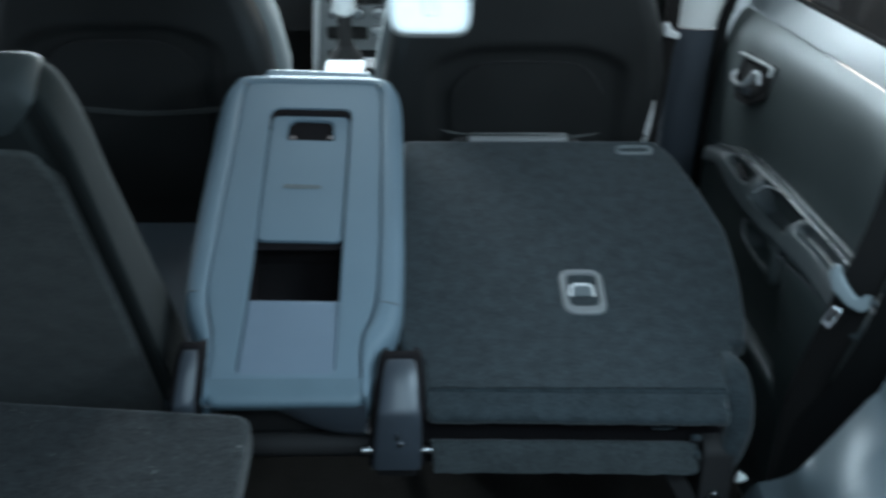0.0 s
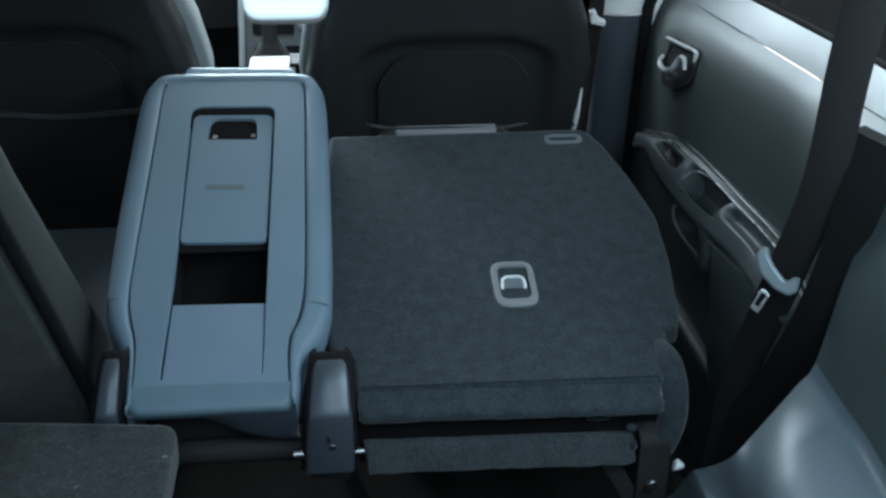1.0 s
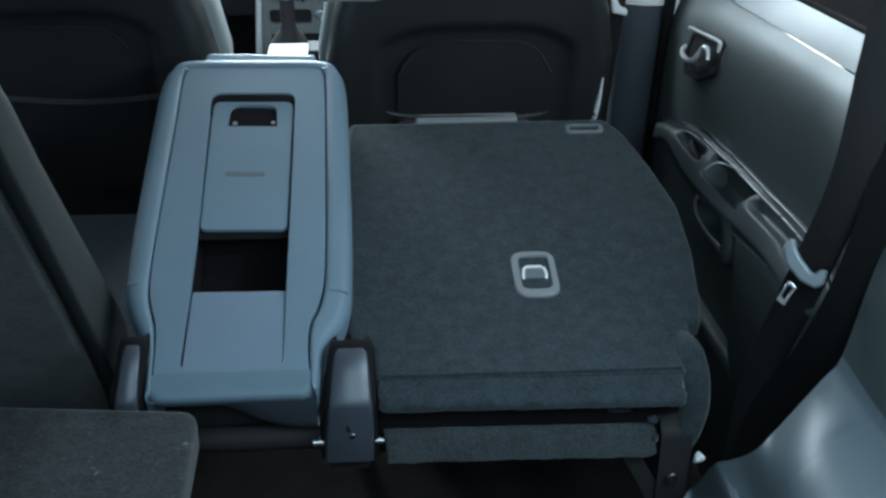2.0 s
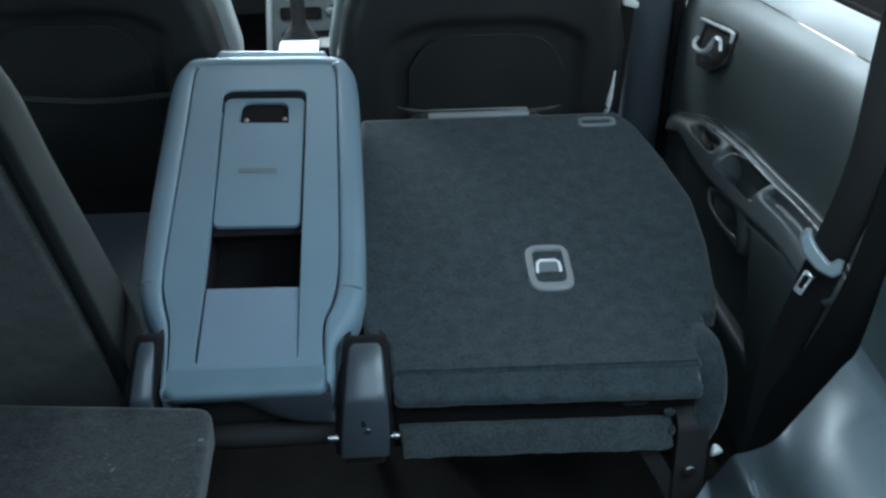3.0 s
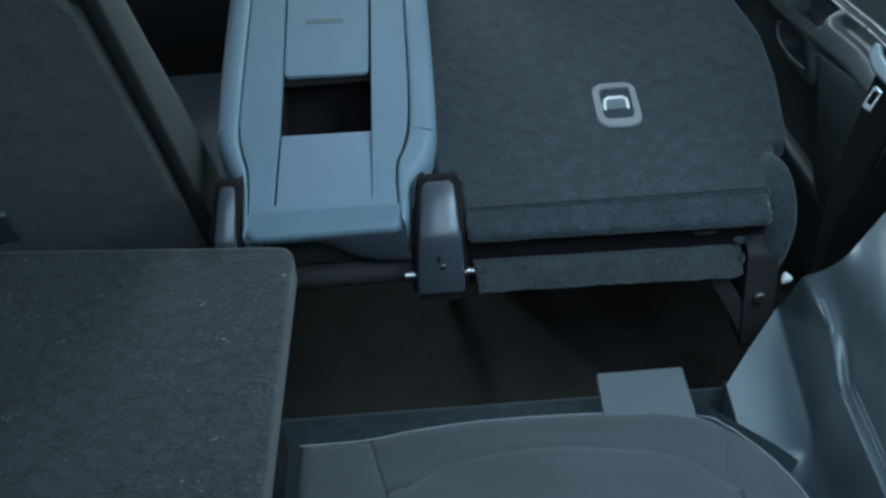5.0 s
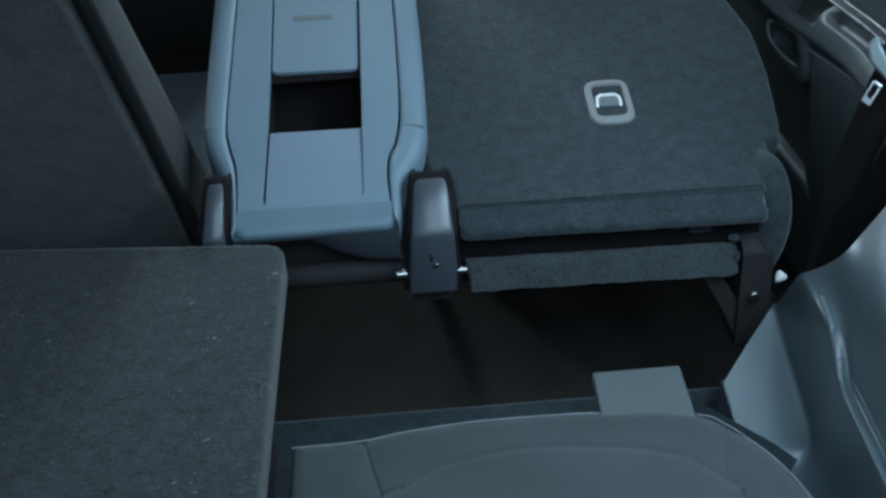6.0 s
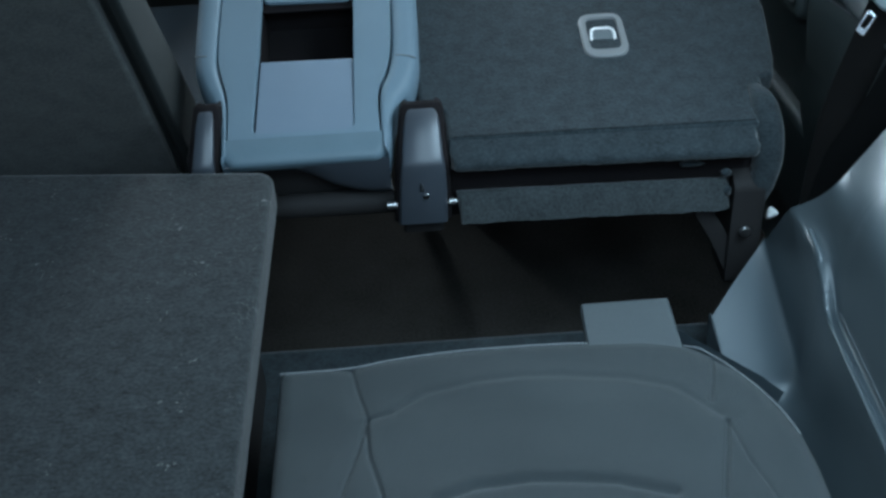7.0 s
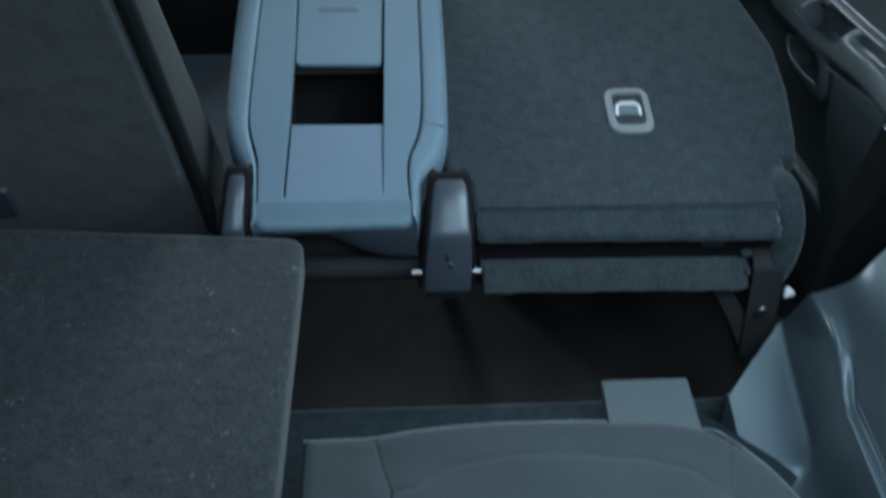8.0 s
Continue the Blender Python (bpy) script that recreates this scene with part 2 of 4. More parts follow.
def loft(rings, caps=True):
    bm = bmesh.new()
    made = [[bm.verts.new(p) for p in ring] for ring in rings]
    n = len(made[0])
    for lo, hi in zip(made, made[1:]):
        for k in range(n):
            bm.faces.new((lo[k], lo[(k + 1) % n], hi[(k + 1) % n], hi[k]))
    if caps:
        bm.faces.new(made[0][::-1])
        bm.faces.new(made[-1])
    return bm


def sheet(rows, thick=0.004):
    """A skin through rows of points, with thickness."""
    bm = bmesh.new()
    made = [[bm.verts.new(p) for p in row] for row in rows]
    for lo, hi in zip(made, made[1:]):
        for k in range(len(lo) - 1):
            bm.faces.new((lo[k], lo[k + 1], hi[k + 1], hi[k]))
    bmesh.ops.recalc_face_normals(bm, faces=bm.faces)
    if thick:
        bmesh.ops.solidify(bm, geom=bm.faces[:], thickness=thick)
    return bm


def spline(points, n=8):
    """A smooth line through the points."""
    p = [Vector(q) for q in points]
    p = [2 * p[0] - p[1]] + p + [2 * p[-1] - p[-2]]
    out = []
    for k in range(1, len(p) - 2):
        a, b, c, d = p[k - 1:k + 3]
        for i in range(n):
            t = i / n
            out.append(0.5 * (2 * b + (c - a) * t + (2 * a - 5 * b + 4 * c - d) * t * t + (3 * b - a - 3 * c + d) * t ** 3))
    out.append(p[-2])
    return out


def tube(points, r, n=10, rounded=True):
    pts = [Vector(q) for q in points]
    rings = []
    side = None
    for k, p in enumerate(pts):
        d = (pts[min(k + 1, len(pts) - 1)] - pts[max(k - 1, 0)]).normalized()
        if side is None:
            side = d.orthogonal().normalized()
        side = (side - d * side.dot(d)).normalized()
        up = d.cross(side)
        rad = r[k] if isinstance(r, (list, tuple)) else r
        rings.append([p + (side * math.cos(a) + up * math.sin(a)) * rad for a in [2 * math.pi * i / n for i in range(n)]])
    return loft(rings)


def strap(points, across, width, thick=0.0016):
    """Webbing along the points; across: the direction of its width."""
    pts = [Vector(q) for q in points]
    rings = []
    for k, p in enumerate(pts):
        d = (pts[min(k + 1, len(pts) - 1)] - pts[max(k - 1, 0)]).normalized()
        a = Vector(across[k]) if isinstance(across, list) else Vector(across)
        a = (a - d * a.dot(d)).normalized()
        nrm = d.cross(a)
        w, h = width / 2, thick / 2
        rings.append([p + a * s * w + nrm * q * h for s, q in ((-1, -.4), (-.96, -1), (.96, -1), (1, -.4), (1, .4), (.96, 1), (-.96, 1), (-1, .4))])
    return loft(rings)


def block(x0, y0, z0, x1, y1, z1, r=0.01):
    return slab(box2(x0, y0, x1, y1, r), z0, z1, min(r, (z1 - z0) * 0.45))


def disc(r, h, n=20, bevel=0.0):
    return slab([(r * math.cos(2 * math.pi * k / n), r * math.sin(2 * math.pi * k / n)) for k in range(n)], 0, h, bevel or h * 0.3)


def swap(bm, order):
    """Turns the axes of a mesh: order names the source axis of x, y and z."""
    for v in bm.verts:
        c = v.co.copy()
        v.co = [c["xyz".index(k)] for k in order]
    return bm


SEAT_PLANE = pose(0, 0, 0.55, math.degrees(math.atan(0.2)), 0, 0)
TRAY_PLANE = pose(0, 0, 0.575, math.degrees(math.atan(0.305)), 0, 0)
KS, KT = math.sqrt(1 + 0.2 ** 2), math.sqrt(1 + 0.305 ** 2)


def on_seat(points):
    return [(p[0], p[1] * KS, *p[2:]) for p in points]


def on_tray(points):
    return [(p[0], p[1] * KT, *p[2:]) for p in points]


# ---- the car's shell ----
def shell():
    floor = tagged(part("floor", block(-0.86, -1.25, -0.04, 0.86, 2.3, 0.05, 0.01), CARPET_DARK), "dark worn carpet on the car floor", "car floor", kind="structure")
    tagged(part("floor_step", block(-0.7, -1.2, 0.05, 0.60, -0.075, 0.25, 0.012), CARPET), "dark carpeted step below the third row seats", "floor step", kind="structure")
    tagged(part("ceiling", block(-0.86, -0.92, 1.62, 0.9, 1.75, 1.68, 0.02), HEADLINING), "grey cloth headlining under the roof", "headlining", kind="structure")
    # the raised tailgate above the opening
    tilt = Matrix.Translation((0.02, -0.95, 1.70)) @ Matrix.Rotation(radians(152), 4, "X")
    gate = tagged(part("tailgate", slab(box2(-0.80, 0.0, 0.80, 1.12, 0.08), -0.05, 0.0, 0.02, holes=[(box2(-0.66, 0.10, 0.66, 0.66, 0.06), 0.05)], floors=False), HEADLINING, None, "", tilt), "raised tailgate with a grey inner lining", "tailgate", kind="structure")
    pane = part("window_pane", slab(box2(-0.67, 0.09, 0.67, 0.67, 0.06), -0.028, -0.024, 0.001), GLASS, gate, "tinted rear window glass", tilt)
    pane.visible_shadow = False
    # side walls below and above the windows
    for name, x0, x1 in (("wall_left", -0.93, -0.87), ("wall_right", 0.9, 0.96)):
        lower = block(x0, -1.25, -0.04, x1, 2.3, 1.06 if x0 < 0 else 0.86, 0.01)
        wall = tagged(part(name, lower, BODY), "grey painted car side below the windows", "car body", kind="structure")
        part("roof_rail", block(x0, -0.95, 1.5, x1, 1.75, 1.68, 0.01), TRIM, wall)
        for y0, y1 in ((-1.2, -1.08), (-0.34, -0.2), (0.93, 1.03)):
            part("pillar", block(x0, y0, 1.06 if x0 < 0 else 0.86, x1, y1, 1.5, 0.01), TRIM, wall)
    # glass in the openings
    for name, corners in (("window_1", ((-0.92, -1.07, 1.05), (-0.92, 1.75, 1.05), (-0.92, 1.75, 1.51), (-0.92, -1.07, 1.51))),
                          ("window_2", ((0.945, -1.07, 0.86), (0.945, -0.35, 0.86), (0.945, -0.35, 1.51), (0.945, -1.07, 1.51))),
                          ("window_3", ((0.945, 1.04, 0.86), (0.945, 1.75, 0.86), (0.945, 1.75, 1.51), (0.945, 1.04, 1.51))),
                          ("windscreen", ((-0.86, 2.35, 0.94), (0.9, 2.35, 0.94), (0.9, 1.77, 1.66), (-0.86, 1.77, 1.66)))):
        bm = bmesh.new()
        bm.faces.new([bm.verts.new(c) for c in corners])
        bmesh.ops.solidify(bm, geom=bm.faces[:], thickness=0.004)
        pane = tagged(part(name, bm, GLASS), "dark tinted car window glass", "car window", kind="structure")
        pane.visible_shadow = False
    tagged(part("wall_front", block(-0.9, 2.3, -0.04, 0.93, 2.36, 0.95, 0.01), BLACK), "black bulkhead under the windscreen", "bulkhead", kind="structure")
    # unseen plain walls, added behind and beside the car to block low sky light
    tagged(part("wall_blocker_back", block(-5.0, -4.7, -0.45, 5.0, -4.5, 3.4, 0.02), RENDER), "plain dark wall added to block low sky light", "wall", kind="structure")
    tagged(part("wall_blocker_side", block(-4.2, -4.5, -0.45, -4.0, 6.0, 3.4, 0.02), RENDER), "plain dark wall added to block low sky light", "wall", kind="structure")
    tagged(part("ground", slab([(-300, -300), (300, -300), (300, 300), (-300, 300)], -0.55, -0.45, 0.001), ASPHALT), "grey asphalt around the car", "ground", kind="structure")


shell()


# ---- second row: the folded seat ----
def release_handle(parent):
    bezel = slab(on_seat(fillet([(0.4145, 0.163, 0.024), (0.4845, 0.163, 0.024), (0.4825, 0.262, 0.022), (0.4135, 0.262, 0.022)])), -0.004, 0.005, 0.004,
                 holes=[(on_seat(fillet([(0.4245, 0.178, 0.014), (0.4745, 0.178, 0.014), (0.4735, 0.2525, 0.012), (0.4235, 0.2525, 0.012)])), 0.02)], floors=False)
    ob = part("handle_bezel", bezel, BEZEL, parent, "grey rounded bezel", SEAT_PLANE)
    part("handle_cup", slab(on_seat(box2(0.422, 0.177, 0.476, 0.254)), -0.016, -0.012, 0.001), HINGE, ob, "dark cup", SEAT_PLANE)
    rows = []
    for k in range(9):
        t = k / 8
        v = (0.19 + 0.036 * t) * KS
        rows.append([(x, v, -0.012 + 0.016 * math.sin(t * math.pi * 0.62)) for x in (0.429, 0.433, 0.463, 0.467)])
    part("paddle", sheet(rows, 0.003), TRIM, ob, "grey pull paddle", SEAT_PLANE)
    edge = [(0.430, 0.192, -0.010), (0.430, 0.212, 0.002), (0.4315, 0.222, 0.003), (0.437, 0.227, 0.003), (0.459, 0.227, 0.003), (0.4645, 0.222, 0.003), (0.466, 0.212, 0.002), (0.466, 0.192, -0.010)]
    part("paddle_edge", tube([(x, y * KS, z) for x, y, z in edge], 0.0028, 8), BRIGHT, ob, "bright metal edge of the paddle", SEAT_PLANE)


def folded_seat():
    top = thing("folded_rear_seat", "folded second row seat with a dark carpeted backrest panel", "car seat")
    outline = [(0.196, 0.013, .004), (0.645, 0.009, .004), (0.648, .078, .004), (0.667, .082, .004), (0.667, .1, .003), (0.688, .106, .008), (0.697, .145, .05), (0.709, .256, .1),
               (0.709, .364, .1), (0.684, .469, .1), (0.652, .565, .06), (0.625, .607, .02), (0.160, .607, .012), (0.154, .151, .05), (0.163, .089, .012), (0.193, .071, .008)]
    part("backrest_panel", slab(fillet(on_seat(outline)), -0.03, 0.0, 0.008), CARPET, top, "dark blue-grey carpeted panel", SEAT_PLANE)
    release_handle(top)
    # two carpet flaps across the rear end, their lower edges frayed
    for name, mat, label, x0, x1, prof, fray in (
            ("rear_flap", CARPET, "carpeted upper flap with a frayed edge", 0.199, 0.638, ((0.010, 0.525), (0.0105, 0.5495), (0.008, 0.5515), (-0.012, 0.543), (-0.025, 0.5365), (-0.0295, 0.533), (-0.0305, 0.528), (-0.028, 0.522), (-0.02, 0.518)), 0.0022),
            ("lower_flap", CARPET_WORN, "frayed paler carpet strip", 0.206, 0.602, ((0.0, 0.435), (0.0, 0.469), (-0.006, 0.4725), (-0.0125, 0.4705), (-0.0175, 0.463), (-0.024, 0.446), (-0.0285, 0.434), (-0.0295, 0.429), (-0.026, 0.426)), 0.0030)):
        rings, n = [], 90
        for k in range(n + 1):
            x = x0 + (x1 - x0) * k / n
            end = min(1.0, min(x - x0, x1 - x) / 0.006 + 0.25)
            torn = fray * (noise.noise((x * 60, 1.7, fray * 900)) + 0.6 * noise.noise((x * 190, 4.1, fray * 700)))
            soft = 0.0012 * noise.noise((x * 45, 7.7, 2.0))
            ring = []
            for i, (y, z) in enumerate(prof):
                w = (0, 0.1, 0.1, 0.15, 0.3, 0.7, 1, 1, 1)[i]
                ring.append((x + (0.006 * noise.noise((z * 160, 3.3, x0)) if k in (0, n) else 0.0), y + soft - (1 - end) * (y - prof[0][0]) * 0.25, z + torn * w - 0.004 * (x - 0.42) / 0.2))
            rings.append(ring)
        part(name, loft(rings), mat, top, label, None, 50)
    for x, y, z, a, b in ((0.548, -0.004, 0.496, 0.018, 0.004), (0.598, -0.012, 0.482, 0.008, 0.006), (0.601, -0.018, 0.452, 0.006, 0.009)):
        lump = bmesh.new()
        for v in bmesh.ops.create_icosphere(lump, subdivisions=2, radius=1.0)["verts"]:
            v.co = Vector((v.co.x * a, v.co.y * 0.006, v.co.z * b)) * (1 + 0.35 * noise.noise(v.co * 2.3 + Vector((x * 90, 0, 0)))) + Vector((x, y, z))
        part("padding_scrap", lump, CARPET, top, "torn scrap of padding")
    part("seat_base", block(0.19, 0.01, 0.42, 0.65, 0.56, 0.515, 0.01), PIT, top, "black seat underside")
    for x in (0.25, 0.60):
        part("leg", block(x - 0.015, 0.48, 0.05, x + 0.015, 0.54, 0.42, 0.005), BLACK, top)
    line = spline([(0.652, 0.085, 0.562), (0.658, 0.05, 0.556), (0.661, 0.02, 0.532), (0.661, 0.004, 0.49), (0.654, -0.004, 0.445), (0.644, -0.008, 0.40)], 6)
    wide = np.interp(range(len(line)), [0, 6, 12, 18, 24, 30], [0.010, 0.019, 0.0215, 0.0215, 0.018, 0.009])
    rings = []
    for k, p in enumerate(line):
        d = (line[min(k + 1, len(line) - 1)] - line[max(k - 1, 0)]).normalized()
        up = Vector((1, 0, 0)).cross(d).normalized()
        rings.append([p + Vector((1, 0, 0)) * wide[k] * math.copysign(abs(math.cos(a)) ** 0.7, math.cos(a)) + up * 0.9 * wide[k] * math.copysign(abs(math.sin(a)) ** 0.7, math.sin(a)) for a in [2 * math.pi * i / 16 for i in range(16)]])
    part("side_bolster", loft(rings), CARPET, top, "padded corner bolster")
    part("bracket", swap(slab(fillet([(-0.03, 0.28, .01), (0.05, 0.28, .01), (0.06, 0.44, .02), (0.03, 0.48, .02), (-0.02, 0.46, .02)]), 0.612, 0.66, 0.004), "zxy"), BLACK, top, "black hinge bracket")
    part("bolt", swap(disc(0.009, 0.006), "xzy"), STEEL, top, "", Matrix.Translation((0.632, -0.031, 0.385)) @ Matrix.Diagonal((1, -1, 1, 1)))
    part("strut", strap([(0.572, -0.004, 0.41), (0.60, -0.014, 0.36), (0.628, -0.02, 0.295)], (1, 0, 0.4), 0.026, 0.006), BLACK, top, "black slanted strut")
    # the front end: grip bar, headrest guide and lock rod
    part("grip_bar", block(0.281, 0.610, 0.648, 0.467, 0.64, 0.672, 0.005), BEZEL, top, "pale grey bar at the upper end")
    part("headrest", slab(fillet([(0.225, 0.6, .02), (0.522, 0.6, .02), (0.50, 0.70, .04), (0.25, 0.70, .04)]), 0.57, 0.642, 0.02), FABRIC_DARK, top, "dark headrest tucked below the end")
    part("headrest_edge", tube(spline([(0.228, 0.63, 0.682), (0.25, 0.628, 0.676), (0.29, 0.625, 0.673), (0.375, 0.625, 0.672), (0.46, 0.625, 0.669), (0.50, 0.628, 0.670), (0.526, 0.63, 0.675)], 5), [0.0015] * 3 + [0.003] * 25 + [0.0015] * 3, 8), FABRIC, top, "pale edge of the tucked headrest")
    part("guide", slab(on_seat(fillet([(0.548, 0.562, .012), (0.618, 0.562, .012), (0.618, 0.588, .012), (0.548, 0.588, .012)])), -0.01, 0.004, 0.003,
                       holes=[(on_seat(fillet([(0.556, 0.567, .008), (0.61, 0.567, .008), (0.61, 0.583, .008), (0.556, 0.583, .008)])), 0.012)], floors=True), TRIM, top, "grey oval guide", SEAT_PLANE)
    return top


def middle_seat():
    top = thing("folded_middle_seat", "folded middle seat with a grey plastic table on its back", "car seat")
    # the padded rim runs up one side, across the far end and down the other: outer line and groove beside the plate
    outer = [(-0.124, -0.022), (-0.127, 0.028), (-0.139, 0.072), (-0.160, 0.115), (-0.1735, 0.165), (-0.1755, 0.297), (-0.171, 0.48), (-0.1655, 0.598), (-0.152, 0.643), (-0.122, 0.6665), (0.0, 0.665),
             (0.118, 0.659), (0.146, 0.633), (0.1575, 0.588), (0.1615, 0.466), (0.164, 0.28), (0.1635, 0.2), (0.161, 0.135), (0.149, 0.092), (0.132, 0.066), (0.121, 0.037), (0.117, 0.0), (0.112, -0.026)]
    inner = [(-0.1165, -0.012), (-0.118, 0.040), (-0.122, 0.088), (-0.133, 0.132), (-0.1375, 0.175), (-0.1345, 0.31), (-0.129, 0.48), (-0.126, 0.60), (-0.122, 0.627), (-0.109, 0.6385), (0.0, 0.6375),
             (0.100, 0.634), (0.1165, 0.621), (0.121, 0.59), (0.1228, 0.46), (0.1243, 0.28), (0.1237, 0.2), (0.1213, 0.148), (0.1135, 0.112), (0.1045, 0.09), (0.1015, 0.058), (0.1025, 0.018), (0.1045, -0.012)]
    po, pi = [spline([Vector((x, y * KT, 0)) for x, y in q], 6) for q in (outer, inner)]
    rings = []
    for o, i in zip(po, pi):
        d = o - i
        round_off = 0.023 * min(1.0, d.length / 0.034)
        ring = [(0.0, -0.05), (0.01, -0.006), (0.04, -0.0015), (0.10, 0.0008), (0.2, 0.0022), (0.34, 0.0028), (0.48, 0.0020)]
        for f in (0.6, 0.7, 0.79, 0.87, 0.93, 0.975, 1.0):
            ring.append((f, 0.0020 - round_off * (1 - math.sqrt(1 - ((f - 0.48) / 0.52) ** 2))))
        ring.append((1.0, -0.05))
        rings.append([i + d * f + Vector((0, 0, z)) for f, z in ring])
    part("rim", loft(rings), TRAY, top, "blue-grey padded plastic rim", TRAY_PLANE, 50)
    # flat plate inside the groove, with a long shallow recess
    gap = []
    for k, (o, i) in enumerate(zip(po, pi)):
        g = i + (i - o).normalized() * float(np.interp(i.y, [0.0, 0.06, 0.14, 0.2], [0.0022, 0.0034, 0.0028, 0.0009]))
        gap.append((g.x, g.y))
    gap = [p for p in gap if p[1] > 0.010 * KT]
    lp = [(gap[-1][0], 0.010 * KT)] + gap[::-1] + [(gap[0][0], 0.010 * KT)]
    lp = lp[::-1] if sum(a[0] * b[1] - b[0] * a[1] for a, b in zip(lp, lp[1:] + lp[:1])) < 0 else lp
    lr = fillet(on_tray([(-0.0815, 0.0175, .014), (0.0655, 0.0165, .014), (0.0667, 0.146, .05), (0.0703, 0.45, .05), (0.0710, 0.571, .022), (-0.0745, 0.575, .022), (-0.0755, 0.283, .05), (-0.0775, 0.153, .05)]), 6)
    plate = part("table_plate", slab(lp, -0.012, 0.001, 0.001, holes=[(lr, 0.0138)], floors=False), TRAY, top, "flat grey table plate", TRAY_PLANE)
    low = slab(on_tray(fillet([(-0.0768, 0.0125, .011), (0.0637, 0.0125, .011), (0.0652, 0.1525, .002), (-0.0732, 0.1555, .002)])), -0.0125, -0.0055, 0.0016)
    for v in low.verts:
        v.co.z += 0.0054 * max(0.0, min(1.0, (0.15 - v.co.y / KT) / 0.125)) ** 0.7
    part("lower_plate", low, TRAY_MID, plate, "slightly sunk plate with faint marks", TRAY_PLANE)
    slider = part("slide_cover", slab(on_tray(fillet([(-0.0722, 0.274, .012), (0.0635, 0.270, .012), (0.0675, 0.556, .016), (-0.0702, 0.560, .016)], 6)), -0.0105, -0.0045, 0.0018,
                                      holes=[(on_tray(fillet([(-0.044, 0.499, .002), (0.041, 0.4955, .002), (0.0395, 0.547, .02), (-0.041, 0.551, .02)], 6)), 0.0055)], floors=False), TRAY, plate, "sliding grey cover", TRAY_PLANE)
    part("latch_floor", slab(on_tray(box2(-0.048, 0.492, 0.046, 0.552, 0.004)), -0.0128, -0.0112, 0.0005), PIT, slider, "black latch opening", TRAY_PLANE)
    # near-black floors and a slab paint the shade in the grooves and upper gap
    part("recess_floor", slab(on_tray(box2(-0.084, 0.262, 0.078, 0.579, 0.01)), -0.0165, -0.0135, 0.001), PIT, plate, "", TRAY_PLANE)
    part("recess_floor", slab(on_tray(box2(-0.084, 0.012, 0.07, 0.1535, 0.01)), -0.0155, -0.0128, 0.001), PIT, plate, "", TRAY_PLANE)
    part("slot_shade", slab(on_tray(fillet([(-0.0736, 0.53, .0005), (-0.0708, 0.53, .0005), (-0.0700, 0.550, .012), (-0.060, 0.5605, .008), (0.057, 0.5565, .008), (0.0680, 0.547, .012), (0.0684, 0.53, .0005), (0.0700, 0.53, .0005), (0.0702, 0.5700, .021), (-0.0737, 0.5740, .021)], 5)), -0.0125, -0.0018, 0.0008), PIT, plate, "near-black slab painting the shade above the cover", TRAY_PLANE)
    for x in (-0.0315, 0.0335):
        part("screw", disc(0.0042, 0.0015, 12), BRASS, slider, "", TRAY_PLANE @ Matrix.Translation((x, 0.511 * KT, -0.0111)))
    part("badge", slab(on_tray(fillet([(-0.039, 0.3855, .001), (0.024, 0.3835, .001), (0.024, 0.3925, .001), (-0.039, 0.3955, .001)])), -0.006, -0.0040, 0.0003), TRIM, slider, "faint moulded bar", TRAY_PLANE)
    # rolled end of the plate above the hinge tube, and the skirt below it
    rows = []
    for k in range(31):
        x = -0.1225 + 0.2335 * k / 30
        corner = 0.012 * (max(0.0, abs(x + 0.006) - 0.10) / 0.0168) ** 2
        rows.append([(x, (y + corner * f) * KT, w) for y, w, f in ((0.0105, -0.0012, 0), (0.0102, 0.0008, 0), (0.004, 0.0006, 0), (-0.004, 0.0, 0.1), (-0.012, -0.0014, 0.4), (-0.0185, -0.0036, 0.7), (-0.0235, -0.0066, 1), (-0.0265, -0.0105, 1), (-0.0268, -0.015, 1), (-0.025, -0.022, 1), (-0.022, -0.03, 1))])
    part("end_lip", sheet(rows, 0.002), TRAY_END, top, "rolled grey end of the table", TRAY_PLANE, 60)
    rows = []
    for k in range(31):
        x = -0.121 + 0.232 * k / 30
        foot = float(np.interp(x, [-0.12, -0.05, -0.02, 0.0, 0.03, 0.06, 0.085, 0.111], [0.542, 0.540, 0.532, 0.521, 0.502, 0.490, 0.485, 0.484]))
        rows.append([(x, -0.019 + 0.012 * f + 0.006 * f * f, 0.553 + (foot - 0.553) * f) for f in [i / 8 for i in range(9)]] + [(x, 0.012, foot - 0.004), (x, 0.03, foot - 0.002)])
    part("end_skirt", sheet(rows, 0.002), HINGE, top, "dark moulded skirt with a swept lower edge", None, 60)
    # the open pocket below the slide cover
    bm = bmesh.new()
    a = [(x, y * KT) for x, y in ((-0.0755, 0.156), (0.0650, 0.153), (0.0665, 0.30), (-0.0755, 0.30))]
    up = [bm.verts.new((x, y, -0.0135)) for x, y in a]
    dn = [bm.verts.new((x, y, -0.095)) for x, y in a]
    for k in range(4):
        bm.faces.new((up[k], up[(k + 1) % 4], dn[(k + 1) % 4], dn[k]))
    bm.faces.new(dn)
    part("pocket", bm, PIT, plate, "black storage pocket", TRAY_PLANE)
    part("front_lip", slab(on_tray(fillet([(-0.102, 0.645, .01), (0.112, 0.640, .01), (0.102, 0.686, .012), (-0.093, 0.695, .012)])), -0.05, -0.012, 0.007), TRAY, top, "grey ridge at the end", TRAY_PLANE)
    rows = []
    for o, i in zip(po, pi):
        n = (o - i).normalized()
